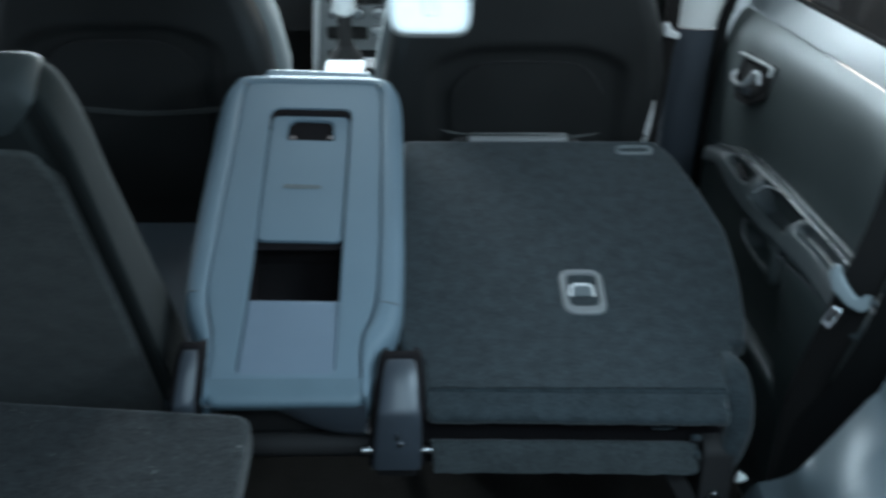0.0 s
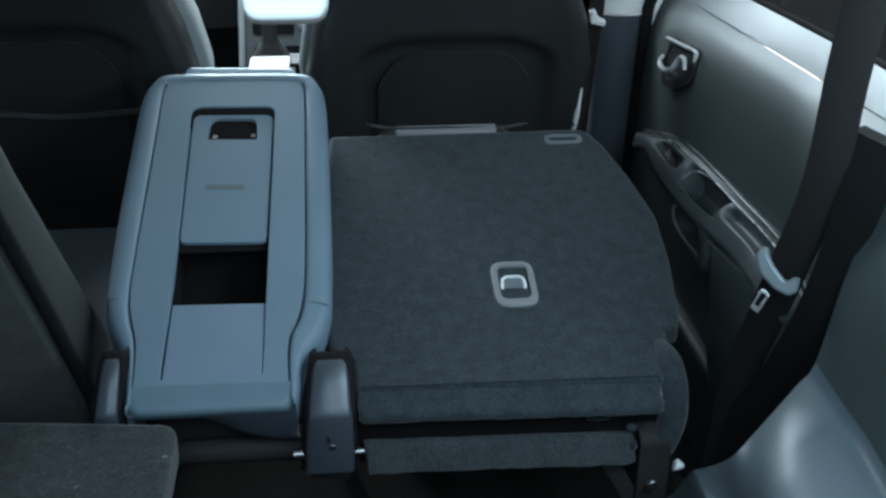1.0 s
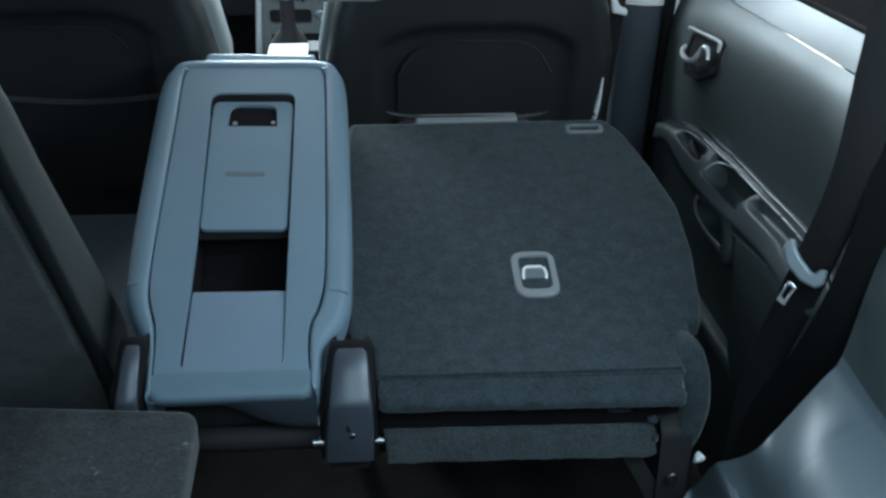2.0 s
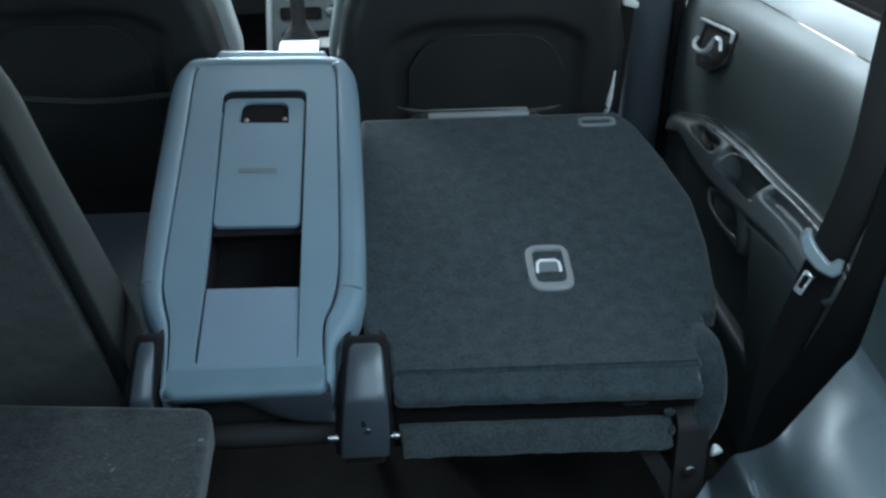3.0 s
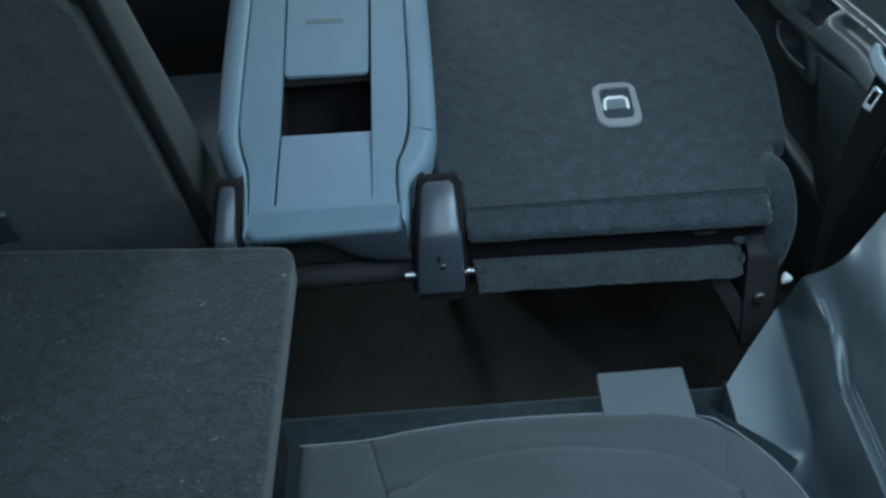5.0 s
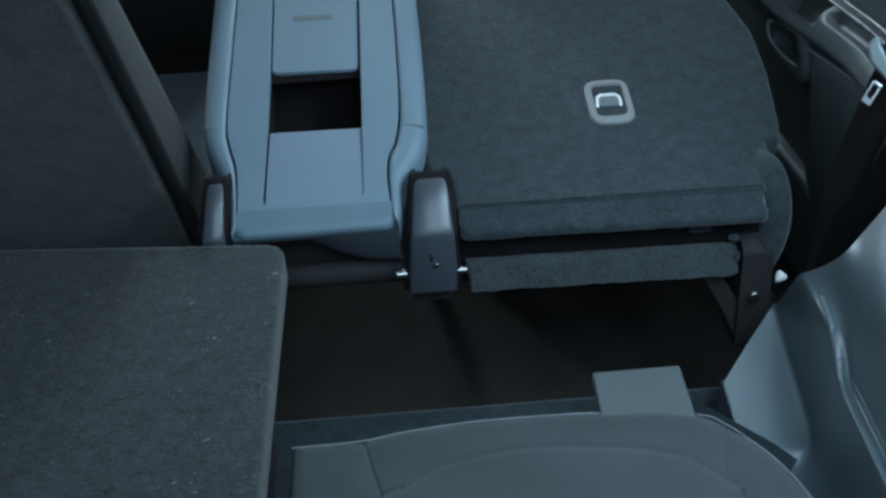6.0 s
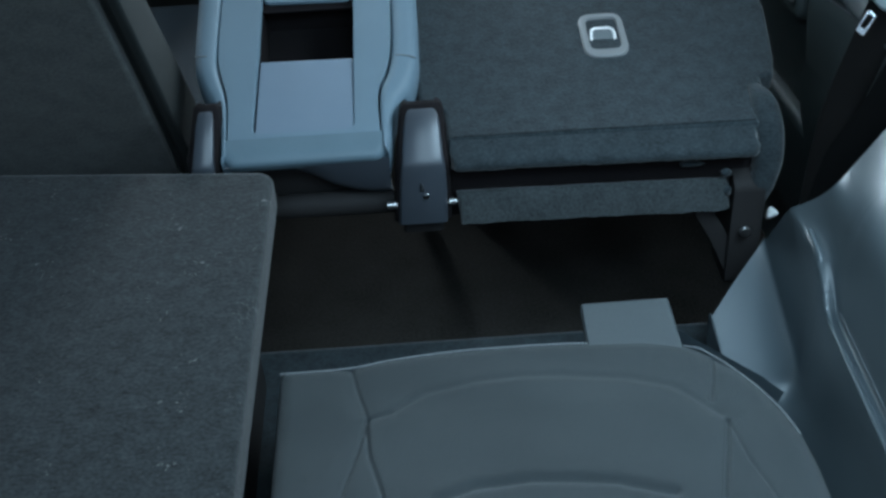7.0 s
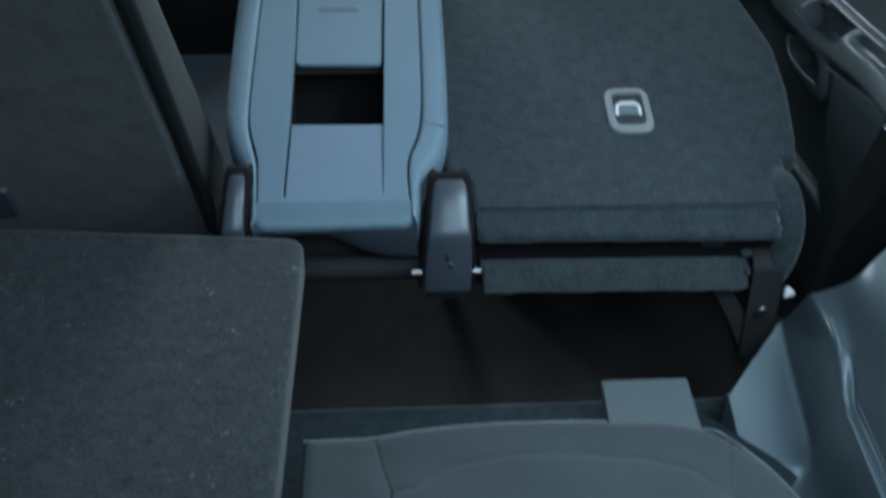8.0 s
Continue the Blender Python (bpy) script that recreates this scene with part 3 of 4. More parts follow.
        rows.append([o + n * w + Vector((0, 0, -d)) for d, w in ((0.044, -0.003), (0.052, -0.0025), (0.064, -0.004), (0.076, -0.010), (0.082, -0.022))])
    part("skirt", sheet(rows, 0.002), TRIM, top, "darker moulded skirt", TRAY_PLANE, 60)
    for ax, ay, bx, by in ((-0.172, 0.168, -0.141, 0.166), (0.128, 0.146, 0.158, 0.142), (-0.119, 0.630, -0.140, 0.647), (0.112, 0.627, 0.134, 0.642)):
        pts = [Vector((ax + (bx - ax) * f, (ay + (by - ay) * f) * KT, 0.0022 - 0.011 * max(0.0, f - 0.5) ** 2 * 2)) for f in (0, 0.25, 0.5, 0.75, 1)]
        part("rim_joint", tube(pts, 0.0013, 6), TRIM, top, "thin joint in the rim", TRAY_PLANE)
    part("seat_foam", block(-0.105, 0.04, 0.43, 0.10, 0.60, 0.52, 0.03), BLACK, top, "dark cloth underside")
    part("pivot_rod", tube([(-0.2, 0.012, 0.455), (0.12, 0.012, 0.455)], 0.019, 14), BLACK, top, "dark pivot tube")
    return top


def hinge(scale, lean, label, plastic):
    """Upright plastic cover that bends back over the pivot; lean: how far it drifts sideways with height."""
    top = thing("seat_hinge", label, "seat hinge", "hinges of the second row")
    prof = [(-0.028, 0.437, .0355), (-0.031, 0.47, .0350), (-0.031, 0.51, .0335), (-0.0305, 0.535, .0318), (-0.0275, 0.546, .0304), (-0.015, 0.561, .0286), (0.002, 0.580, .0268), (0.016, 0.592, .0246), (0.027, 0.598, .0210), (0.035, 0.599, .0140)]
    line = spline([(p[2] * scale, p[0], p[1]) for p in prof], 5)

    def skin(grow, back, lift):
        rows = []
        for w, y, z in line:
            w, c = w + grow, lean * (z - 0.44)
            over = lift * max(0.0, (z - 0.54) / 0.06)
            row = [(c - w - 0.001, y + 0.03 + back, z - 0.014 + over), (c - w, y + 0.007 + back, z - 0.0045 + over), (c - w * 0.95, y + 0.002 + back, z - 0.001 + over), (c - w * 0.85, y + back, z + over), (c, y + back, z + over)]
            rows.append(row + [(2 * c - x, yy, zz) for x, yy, zz in row[-2::-1]])
        return rows
    part("cover", sheet(skin(0, 0, 0), 0.003), plastic, top, "smooth grey cover with a bent top", None, 60)
    # slightly larger near-black shell paints the dark gap behind the cover's edge
    part("surround", sheet(skin(0.0065, 0.009, 0.004), 0.003), PIT, top, "black shell that stands in for the gap around the cover", None, 60)
    part("post", block(-0.03 * scale, 0.0, 0.40, 0.03 * scale, 0.045, 0.54, 0.006), BLACK, top)
    part("arm", tube([(0, 0.03, 0.45), (0, 0.49, 0.055)], 0.015, 8), BLACK, top)
    mid = lean * 0.055
    part("bolt", swap(disc(0.0045, 0.003), "xzy"), STEEL, top, "", Matrix.Translation((mid + 0.004, -0.031, 0.489)) @ Matrix.Diagonal((1, -1, 1, 1)))
    part("notch", swap(slab(fillet([(-0.005, 0, .001), (0.003, 0.002, .001), (-0.003, 0.018, .001)]), 0, 0.002, 0.0008), "xzy"), STEEL, top, "small raised arrow", Matrix.Translation((mid, -0.0305, 0.496)) @ Matrix.Diagonal((1, -1, 1, 1)))
    for side in (-1, 1):
        part("pin", tube([(side * 0.036 * scale, -0.016, 0.466), (side * (0.036 * scale + 0.015), -0.016, 0.466)], 0.0065, 10), STEEL, top, "bright steel pin")
    return top


folded_seat()
middle_seat()
hinge(1.0, 0.045, "dark grey plastic hinge cover beside the folded seat", HINGE).matrix_basis = Matrix.Translation((0.1535, 0, 0))
hinge(0.50, 0.13, "narrow grey hinge cover beside the upright seat", HINGE).matrix_basis = Matrix.Translation((-0.1625, 0.0, 0.018))


# ---- second row: the upright seat ----
def upright_seat():
    top = thing("upright_rear_seat", "upright grey cloth second row seat with a carpeted back", "car seat")
    up, fwd = Vector((0, -0.465, 0.885)), Vector((0, 0.885, 0.465))
    base = Vector((0, 0.176, 0.40))

    def at(x, h, d):
        return base + up * h + fwd * d + Vector((x - 0.005, 0, 0))

    rings = []
    for h, x0, x1, d1, r in ((-0.13, -0.66, -0.208, 0.12, .03), (-0.02, -0.663, -0.202, 0.13, .034), (0.02, -0.665, -0.199, 0.14, .036), (0.06, -0.67, -0.197, 0.142, .04), (0.3, -0.67, -0.196, 0.12, .04), (0.55, -0.668, -0.197, 0.10, .04),
                             (0.66, -0.66, -0.198, 0.098, .04), (0.70, -0.655, -0.2, 0.096, .04), (0.73, -0.65, -0.203, 0.094, .04), (0.752, -0.64, -0.208, 0.09, .034), (0.768, -0.635, -0.216, 0.084, .03), (0.79, -0.61, -0.242, 0.065, .014)):
        d0 = 0.0 if h < 0.7 else 0.004 + 0.03 * max(0.0, (h - 0.74) / 0.05)
        deep = 0.016 if h < 0.69 else 0.008
        lip = x1 - 0.019
        ring = fillet([(x0, d0, r), (lip - 0.022, d0, .001), (lip - 0.013, d0 + deep, .003), (lip - 0.003, d0 + deep, .003), (lip + 0.004, d0 + 0.002, .003), (x1, d0, r * 0.45), (x1, d1, r), (x0, d1, r)], 5)
        rings.append([at(x, h, d) for x, d in ring])
    part("backrest", loft(rings), BOLSTER_CLOTH, top, "grey-green cloth backrest with rounded shoulders")
    m = Matrix((( 1, 0, 0, 0), (0, up.y, -fwd.y, base.y), (0, up.z, -fwd.z, base.z), (0, 0, 0, 1)))
    part("back_panel", slab(fillet([(-0.645, -0.12, .01), (-0.238, -0.12, .01), (-0.231, 0.30, .2), (-0.233, 0.63, .03), (-0.247, 0.702, .02), (-0.64, 0.727, .02)]), -0.02, 0.003, 0.006), CARPET_BACK, top, "dark charcoal carpeted back panel", m)
    part("latch_cap", slab(fillet([(-0.545, 0.100, .004), (-0.500, 0.108, .004), (-0.492, 0.190, .006), (-0.545, 0.20, .006)]), -0.01, 0.012, 0.004), HINGE, top, "dark plastic latch cap", m)
    cap = []
    hs = [0.733, 0.752, 0.772, 0.785, 0.794]
    for k in range(11):
        h = 0.733 + 0.0061 * k
        x1, d0, d1 = [float(np.interp(h, hs, v)) for v in ((-0.254, -0.237, -0.222, -0.228, -0.243), (0.0, 0.003, 0.010, 0.020, 0.033), (0.096, 0.092, 0.087, 0.078, 0.067))]
        cap.append([at(x, h, d) for x, d in box2(-0.62, d0, x1, d1, 0.017)])
    part("shoulder_cap", loft(cap), CAP, top, "dark vinyl cap on the upper edge")
    part("release_lever", slab(box2(-0.40, 0.722, -0.285, 0.740, 0.008), -0.02, 0.010, 0.005), BLACK, top, "black release lever", m)
    part("cushion", slab(fillet([(-0.665, 0.20, .02), (-0.195, 0.20, .02), (-0.19, 0.63, .04), (-0.22, 0.665, .04), (-0.64, 0.665, .04)]), 0.36, 0.475, 0.03), SEAT_BLUE, top, "blue-grey cloth seat cushion")
    part("seat_base", block(-0.64, 0.16, 0.05, -0.22, 0.6, 0.37, 0.02), BLACK, top)
    return top


upright_seat()


# ---- third row ----
def third_row_folded():
    top = thing("folded_third_row_seat", "folded third row seat with a worn dark carpet back", "car seat")
    part("back_panel", slab(fillet([(-0.62, -0.85, .02), (-0.053, -0.85, .02), (-0.045, -0.064, .028), (-0.62, -0.008, .02)], 6), 0.530, 0.575, 0.010, steps=5), CARPET_SCUFFED, top, "scuffed dark carpet panel with pale lint")
    part("cushion", block(-0.6, -0.8, 0.25, -0.095, -0.13, 0.532, 0.03), BLACK, top, "dark cloth cushion below")
    return top


def third_row_seat():
    top = thing("third_row_seat", "grey cloth third row seat cushion with stitched edges", "car seat")
    z = 0.42
    brim = [(-0.045, -0.293), (0.042, -0.291), (0.10, -0.281), (0.174, -0.273), (0.25, -0.271), (0.36, -0.274), (0.433, -0.279), (0.483, -0.291), (0.516, -0.312), (0.545, -0.349), (0.564, -0.380), (0.580, -0.417), (0.591, -0.455), (0.5965, -0.507), (0.598, -0.56)]
    edge = [(0.598, -0.85)] + brim[::-1] + [(-0.045, -0.85)]
    # seams: line, depth, half width
    seams = [([(0.047, -0.29), (0.058, -0.345), (0.070, -0.393)], 0.0034, 0.0022), ([(0.070, -0.393), (0.055, -0.45), (0.039, -0.504), (0.027, -0.6), (0.02, -0.84)], 0.0042, 0.0024),
             ([(0.068, -0.398), (0.071, -0.45), (0.086, -0.508), (0.096, -0.6)], 0.0045, 0.0028), ([(0.070, -0.393), (0.098, -0.386)], 0.003, 0.003),
             ([(0.098, -0.386), (0.142, -0.354), (0.207, -0.340), (0.26, -0.336), (0.315, -0.337), (0.399, -0.352), (0.452, -0.371), (0.50, -0.42)], 0.0020, 0.0055),
             ([(0.514, -0.322), (0.504, -0.36), (0.494, -0.396)], 0.0034, 0.0022), ([(0.506, -0.432), (0.497, -0.47), (0.478, -0.539), (0.46, -0.62)], 0.0050, 0.0030), ([(0.507, -0.437), (0.515, -0.49), (0.529, -0.535), (0.55, -0.65)], 0.0020, 0.0024),
             ([(0.15, -0.525), (0.195, -0.508), (0.261, -0.503), (0.358, -0.514), (0.42, -0.537)], 0.0065, 0.007)]
    puffs = [([(0.047, -0.29), (0.070, -0.393), (0.039, -0.504), (0.02, -0.84)], 0.004, 0.016), ([(0.514, -0.322), (0.494, -0.396), (0.506, -0.432), (0.478, -0.539), (0.45, -0.7)], 0.004, 0.016)]

    def away(px, py, line):
        best = np.full(px.shape, 9.0)
        for (ax, ay), (bx, by) in zip(line, line[1:]):
            dx, dy = bx - ax, by - ay
            t = np.clip(((px - ax) * dx + (py - ay) * dy) / (dx * dx + dy * dy), 0, 1)
            best = np.minimum(best, np.hypot(px - ax - t * dx, py - ay - t * dy))
        return best
    xs = np.concatenate([np.linspace(-0.045, 0.50, 330), np.linspace(0.5012, 0.58, 70), np.linspace(0.5806, 0.598, 40)])
    smooth = spline([(x, y, 0) for x, y in brim], 24)
    brink = np.interp(xs, [p.x for p in smooth], [p.y for p in smooth])
    along = np.concatenate([[0, 0.15, 0.3, 0.4], np.linspace(0.44, 0.955, 150), np.linspace(0.958, 1, 26)])
    px = np.repeat(xs[:, None], len(along), 1)
    py = -0.85 + (brink[:, None] + 0.85) * along[None, :]
    rim = np.clip(away(px, py, edge) / 0.022, 0, 1)
    pz = z - 0.014 + 0.014 * np.sqrt(1 - (1 - rim) ** 2) + 0.006 * np.clip(away(px, py, edge) / 0.12, 0, 1)
    for line, deep, half in seams + puffs:
        pz -= deep * np.exp(-(away(px, py, line) / half) ** 2)
    pz += 0.0012 * np.sin(px * 31 + py * 17) * np.sin(py * 43 - px * 9)
    bm = sheet([[(px[i, k], py[i, k], pz[i, k]) for k in range(len(along))] for i in range(len(xs))], 0)
    rest = bmesh.ops.extrude_edge_only(bm, edges=[e for e in bm.edges if e.is_boundary])
    for v in rest["geom"]:
        if isinstance(v, bmesh.types.BMVert):
            v.co.z = 0.26
    part("cushion", bm, CUSHION_CLOTH, top, "", None, 60)
    part("flap", slab(fillet([(0.358, -0.30, .003), (0.480, -0.32, .003), (0.479, -0.203, .004), (0.3595, -0.204, .004)]), z - 0.014, z - 0.001, 0.003), FLAP_CLOTH, top, "grey cloth flap at the front edge")
    line = spline([(x, y, z - 0.0052) for x, y in brim[:13] if not 0.37 < x < 0.47], 24)
    ways = [(b - a).normalized() for a, b in zip(line, line[1:])]
    line = [p + Vector((w.y, -w.x, 0)) * 0.0026 for p, w in zip(line, ways + ways[-1:])]
    bm = bmesh.new()
    for a, b in zip(line, line[1:]):
        if 0.358 < a.x < 0.481:
            continue
        side = (b - a).cross(Vector((0, 0, 1))).normalized() * 0.0008
        p, q = a + (b - a) * 0.1, a + (b - a) * 0.72
        rise = Vector((0, 0, 0.0016))
        ends = [[bm.verts.new(c) for c in (e + side - rise, e + side, e + rise * 0.5, e - side, e - side - rise)] for e in (p, q)]
        for k in range(5):
            bm.faces.new((ends[0][k], ends[0][(k + 1) % 5], ends[1][(k + 1) % 5], ends[1][k]))
        bm.faces.new(ends[0][::-1])
        bm.faces.new(ends[1])
    tagged(part("stitching", bm, PALE, top), "pale stitches along the front edge", kind="stuff")
    return top


third_row_folded()
third_row_seat()


# ---- front seats ----
def front_seat(cx, px, pz, name_label):
    """cx: the middle of the seat, px and pz: the middle and the upper edge of its map pocket."""
    top = thing("front_chair", name_label, "car seat", "front seats")
    zs = [0.34, 0.45, 0.6, 0.7, 0.8, 0.88, 0.98, 1.06, 1.1]
    ws = [.24, .262, .274, .276, .258, .232, .195, .15, .10]
    ys = [.86, .835, .815, .80, .786, .775, .765, .770, .79]
    ye = [.97, .98, .97, .955, .94, .925, .91, .89, .87]

    def step(v):
        v = max(0.0, min(1.0, v))
        return v * v * (3 - 2 * v)

    def back(x, z):
        """The back's surface: a shallow sunk field with a rounded upper edge."""
        u = abs(x - px) / 0.2
        sunk = step((0.205 - abs(x - px)) / 0.035) * step((pz + 0.042 - 0.055 * u ** 4 - z) / 0.03)
        return float(np.interp(z, zs, ys)) + 0.018 * sunk

    light, rows = [], []
    for z, w, y0, y1 in zip(zs, ws, ys, ye):
        light.append([(x, y, z) for x, y in box2(cx - w - 0.012, y0 + 0.055, cx + w + 0.012, y1 + 0.02, 0.04)])
    for k in range(77):
        z = 0.34 + 0.01 * k
        w = float(np.interp(z, zs, ws)) - 0.004
        y0 = float(np.interp(z, zs, ys))
        lo, hi = (cx - w, cx + w + 0.025) if cx > 0 else (cx - w - 0.025, cx + w)
        row = [(lo, y0 + 0.085, z), (lo, y0 + 0.045, z), (lo + 0.006, y0 + 0.022, z), (lo + 0.018, y0 + 0.007, z)]
        for i in range(49):
            x = lo + 0.034 + (hi - lo - 0.068) * i / 48
            row.append((x, back(x, z), z))
        rows.append(row + [(hi - 0.018, y0 + 0.007, z), (hi - 0.006, y0 + 0.022, z), (hi, y0 + 0.045, z), (hi, y0 + 0.085, z)])
    part("backrest_shell", sheet(rows, 0.003), SEATBACK, top, "charcoal vinyl back with a sunk field", None, 70)
    part("bolster", loft(light), BOLSTER, top, "pale vinyl side bolster")
    rows = []
    for k in range(17):
        t = k / 16
        row = []
        for i in range(25):
            q = -1 + i / 12
            x = px + q * (0.157 - 0.006 * t)
            z = 0.42 + (pz - 0.075 * abs(q) ** 5 - 0.42) * t
            row.append((x, back(x, z) - 0.003 - 0.010 * (1 - q * q) * math.sin(math.pi * min(1, t + .1) * 0.8) - 0.003 * t ** 4, z))
        rows.append(row)
    part("map_pocket", sheet(rows, 0.004), SEATBACK, top, "dark map pocket", None, 60)
    part("piping", tube([Vector(p) + Vector((0, -0.003, 0)) for p in rows[-1]], 0.0025, 6), FABRIC_DARK, top, "faint piping on the pocket's edge")
    part("cushion", block(cx - 0.25, 0.93, 0.25, cx + 0.25, 1.42, 0.46, 0.04), FABRIC_DARK, top)
    part("seat_base", block(cx - 0.2, 0.95, 0.05, cx + 0.2, 1.35, 0.26, 0.01), BLACK, top)
    return top


front_seat(0.388, 0.407, 0.748, "charcoal front passenger seat with pale side bolsters")
driver = front_seat(-0.362, -0.392, 0.792, "charcoal front seat with a sagging map pocket")
part("pocket_band", strap(spline([(-0.62, 0.805, 0.657), (-0.45, 0.785, 0.65), (-0.372, 0.782, 0.645), (-0.3, 0.785, 0.644), (-0.21, 0.80, 0.645), (-0.16, 0.803, 0.647)], 6), (0, 0, 1), 0.010, 0.003), FABRIC, driver, "thin elastic band")


# ---- centre console and dashboard ----
def console():
    top = thing("centre_console", "grey centre console with a gear lever between front seats", "console")
    part("tunnel", block(-0.06, 0.92, 0.05, 0.10, 1.64, 0.41, 0.02), TRIM, top, "dark tunnel")
    part("bin", block(-0.014, 0.96, 0.40, 0.074, 1.08, 0.640, 0.008), PALE, top, "pale storage bin")
    latch = part("latch", block(0.075, 0.968, 0.40, 0.102, 1.03, 0.664, 0.006), BLACK, top, "black latch block beside the bin")
    part("button", tube([(0.082, 0.964, 0.652), (0.082, 0.970, 0.652)], 0.006, 12), WHITE, latch, "small white button")
    part("shift_plate", block(-0.032, 1.12, 0.40, 0.092, 1.36, 0.535, 0.012), TRIM, top, "grey plate around the gear lever")
    boot = [[(0.02 + r * math.cos(a), 1.24 + r * math.sin(a), z) for a in [2 * math.pi * k / 14 for k in range(14)]] for z, r in ((0.405, .05), (0.56, .046), (0.575, .043), (0.59, .036), (0.605, .023), (0.62, .018))]
    lever = part("gear_boot", loft(boot), BLACK, top, "black gaiter")
    part("gear_lever", tube([(0.02, 1.24, 0.56), (0.02, 1.23, 0.70)], 0.017, 12), BLACK, lever)
    part("gear_knob", tube([(0.02, 1.23, 0.69), (0.02, 1.228, 0.70), (0.02, 1.225, 0.735), (0.02, 1.224, 0.748)], [.016, .026, .028, .014], 14), BRIGHT, lever, "bright gear knob")
    return top


def dashboard():
    top = thing("dashboard", "pale grey dashboard centre with vents and knobs", "dashboard")
    vents = [box2(-0.058, 0.460, 0.056, 0.505, 0.014), box2(-0.058, 0.403, 0.085, 0.438, 0.014), box2(-0.055, 0.56, 0.1, 0.61, 0.014)]
    f = swap(slab(fillet([(-0.088, 0.33, .01), (0.13, 0.33, .01), (0.14, 0.80, .02), (-0.065, 0.80, .02)]), -1.72, -1.65, 0.01, holes=[(v, 0.03) for v in vents], floors=False), "xzy")
    part("centre_panel", f, BEZEL, top, "pale grey panel", Matrix.Diagonal((1, -1, 1, 1)))
    for v in vents:
        part("vent", swap(slab(inset(v, -0.004), -1.69, -1.67, 0.002), "xzy"), BLACK, top, "dark air vent", Matrix.Diagonal((1, -1, 1, 1)))
    part("edge_strip", tube([(-0.092, 1.645, 0.36), (-0.073, 1.645, 0.66)], 0.008, 8), BRIGHT, top, "chrome edge strip")
    for x, z in ((0.080, 0.494), (-0.03, 0.545), (0.03, 0.545), (0.085, 0.545)):
        part("knob", swap(disc(0.016, 0.02), "xzy"), STEEL, top, "", Matrix.Translation((x, 1.65, z)) @ Matrix.Diagonal((1, -1, 1, 1)))
    part("body", block(-0.85, 1.76, 0.45, 0.85, 2.28, 0.88, 0.05), BLACK, top, "black dashboard body")
    return top


console()
dashboard()


# ---- side door ----
def belt_z(y):
    return 1.037 - 0.172 * y


def door_x(y, w):
    """How far out the door skin stands, w below the window line."""
    return float(np.interp(w, [0.0, 0.01, 0.03, 0.0475, 0.05, 0.06, 0.07, 0.08, 0.09, 0.10, 0.11, 0.12, 0.13, 0.145, 0.16, 0.19, 0.25, 0.35, 0.6, 0.9],
                           [0.866, 0.8615, 0.8523, 0.8442, 0.8427, 0.8345, 0.8280, 0.8230, 0.8190, 0.8158, 0.8132, 0.8111, 0.8095, 0.8075, 0.8060, 0.8034, 0.8008, 0.799, 0.798, 0.80]))


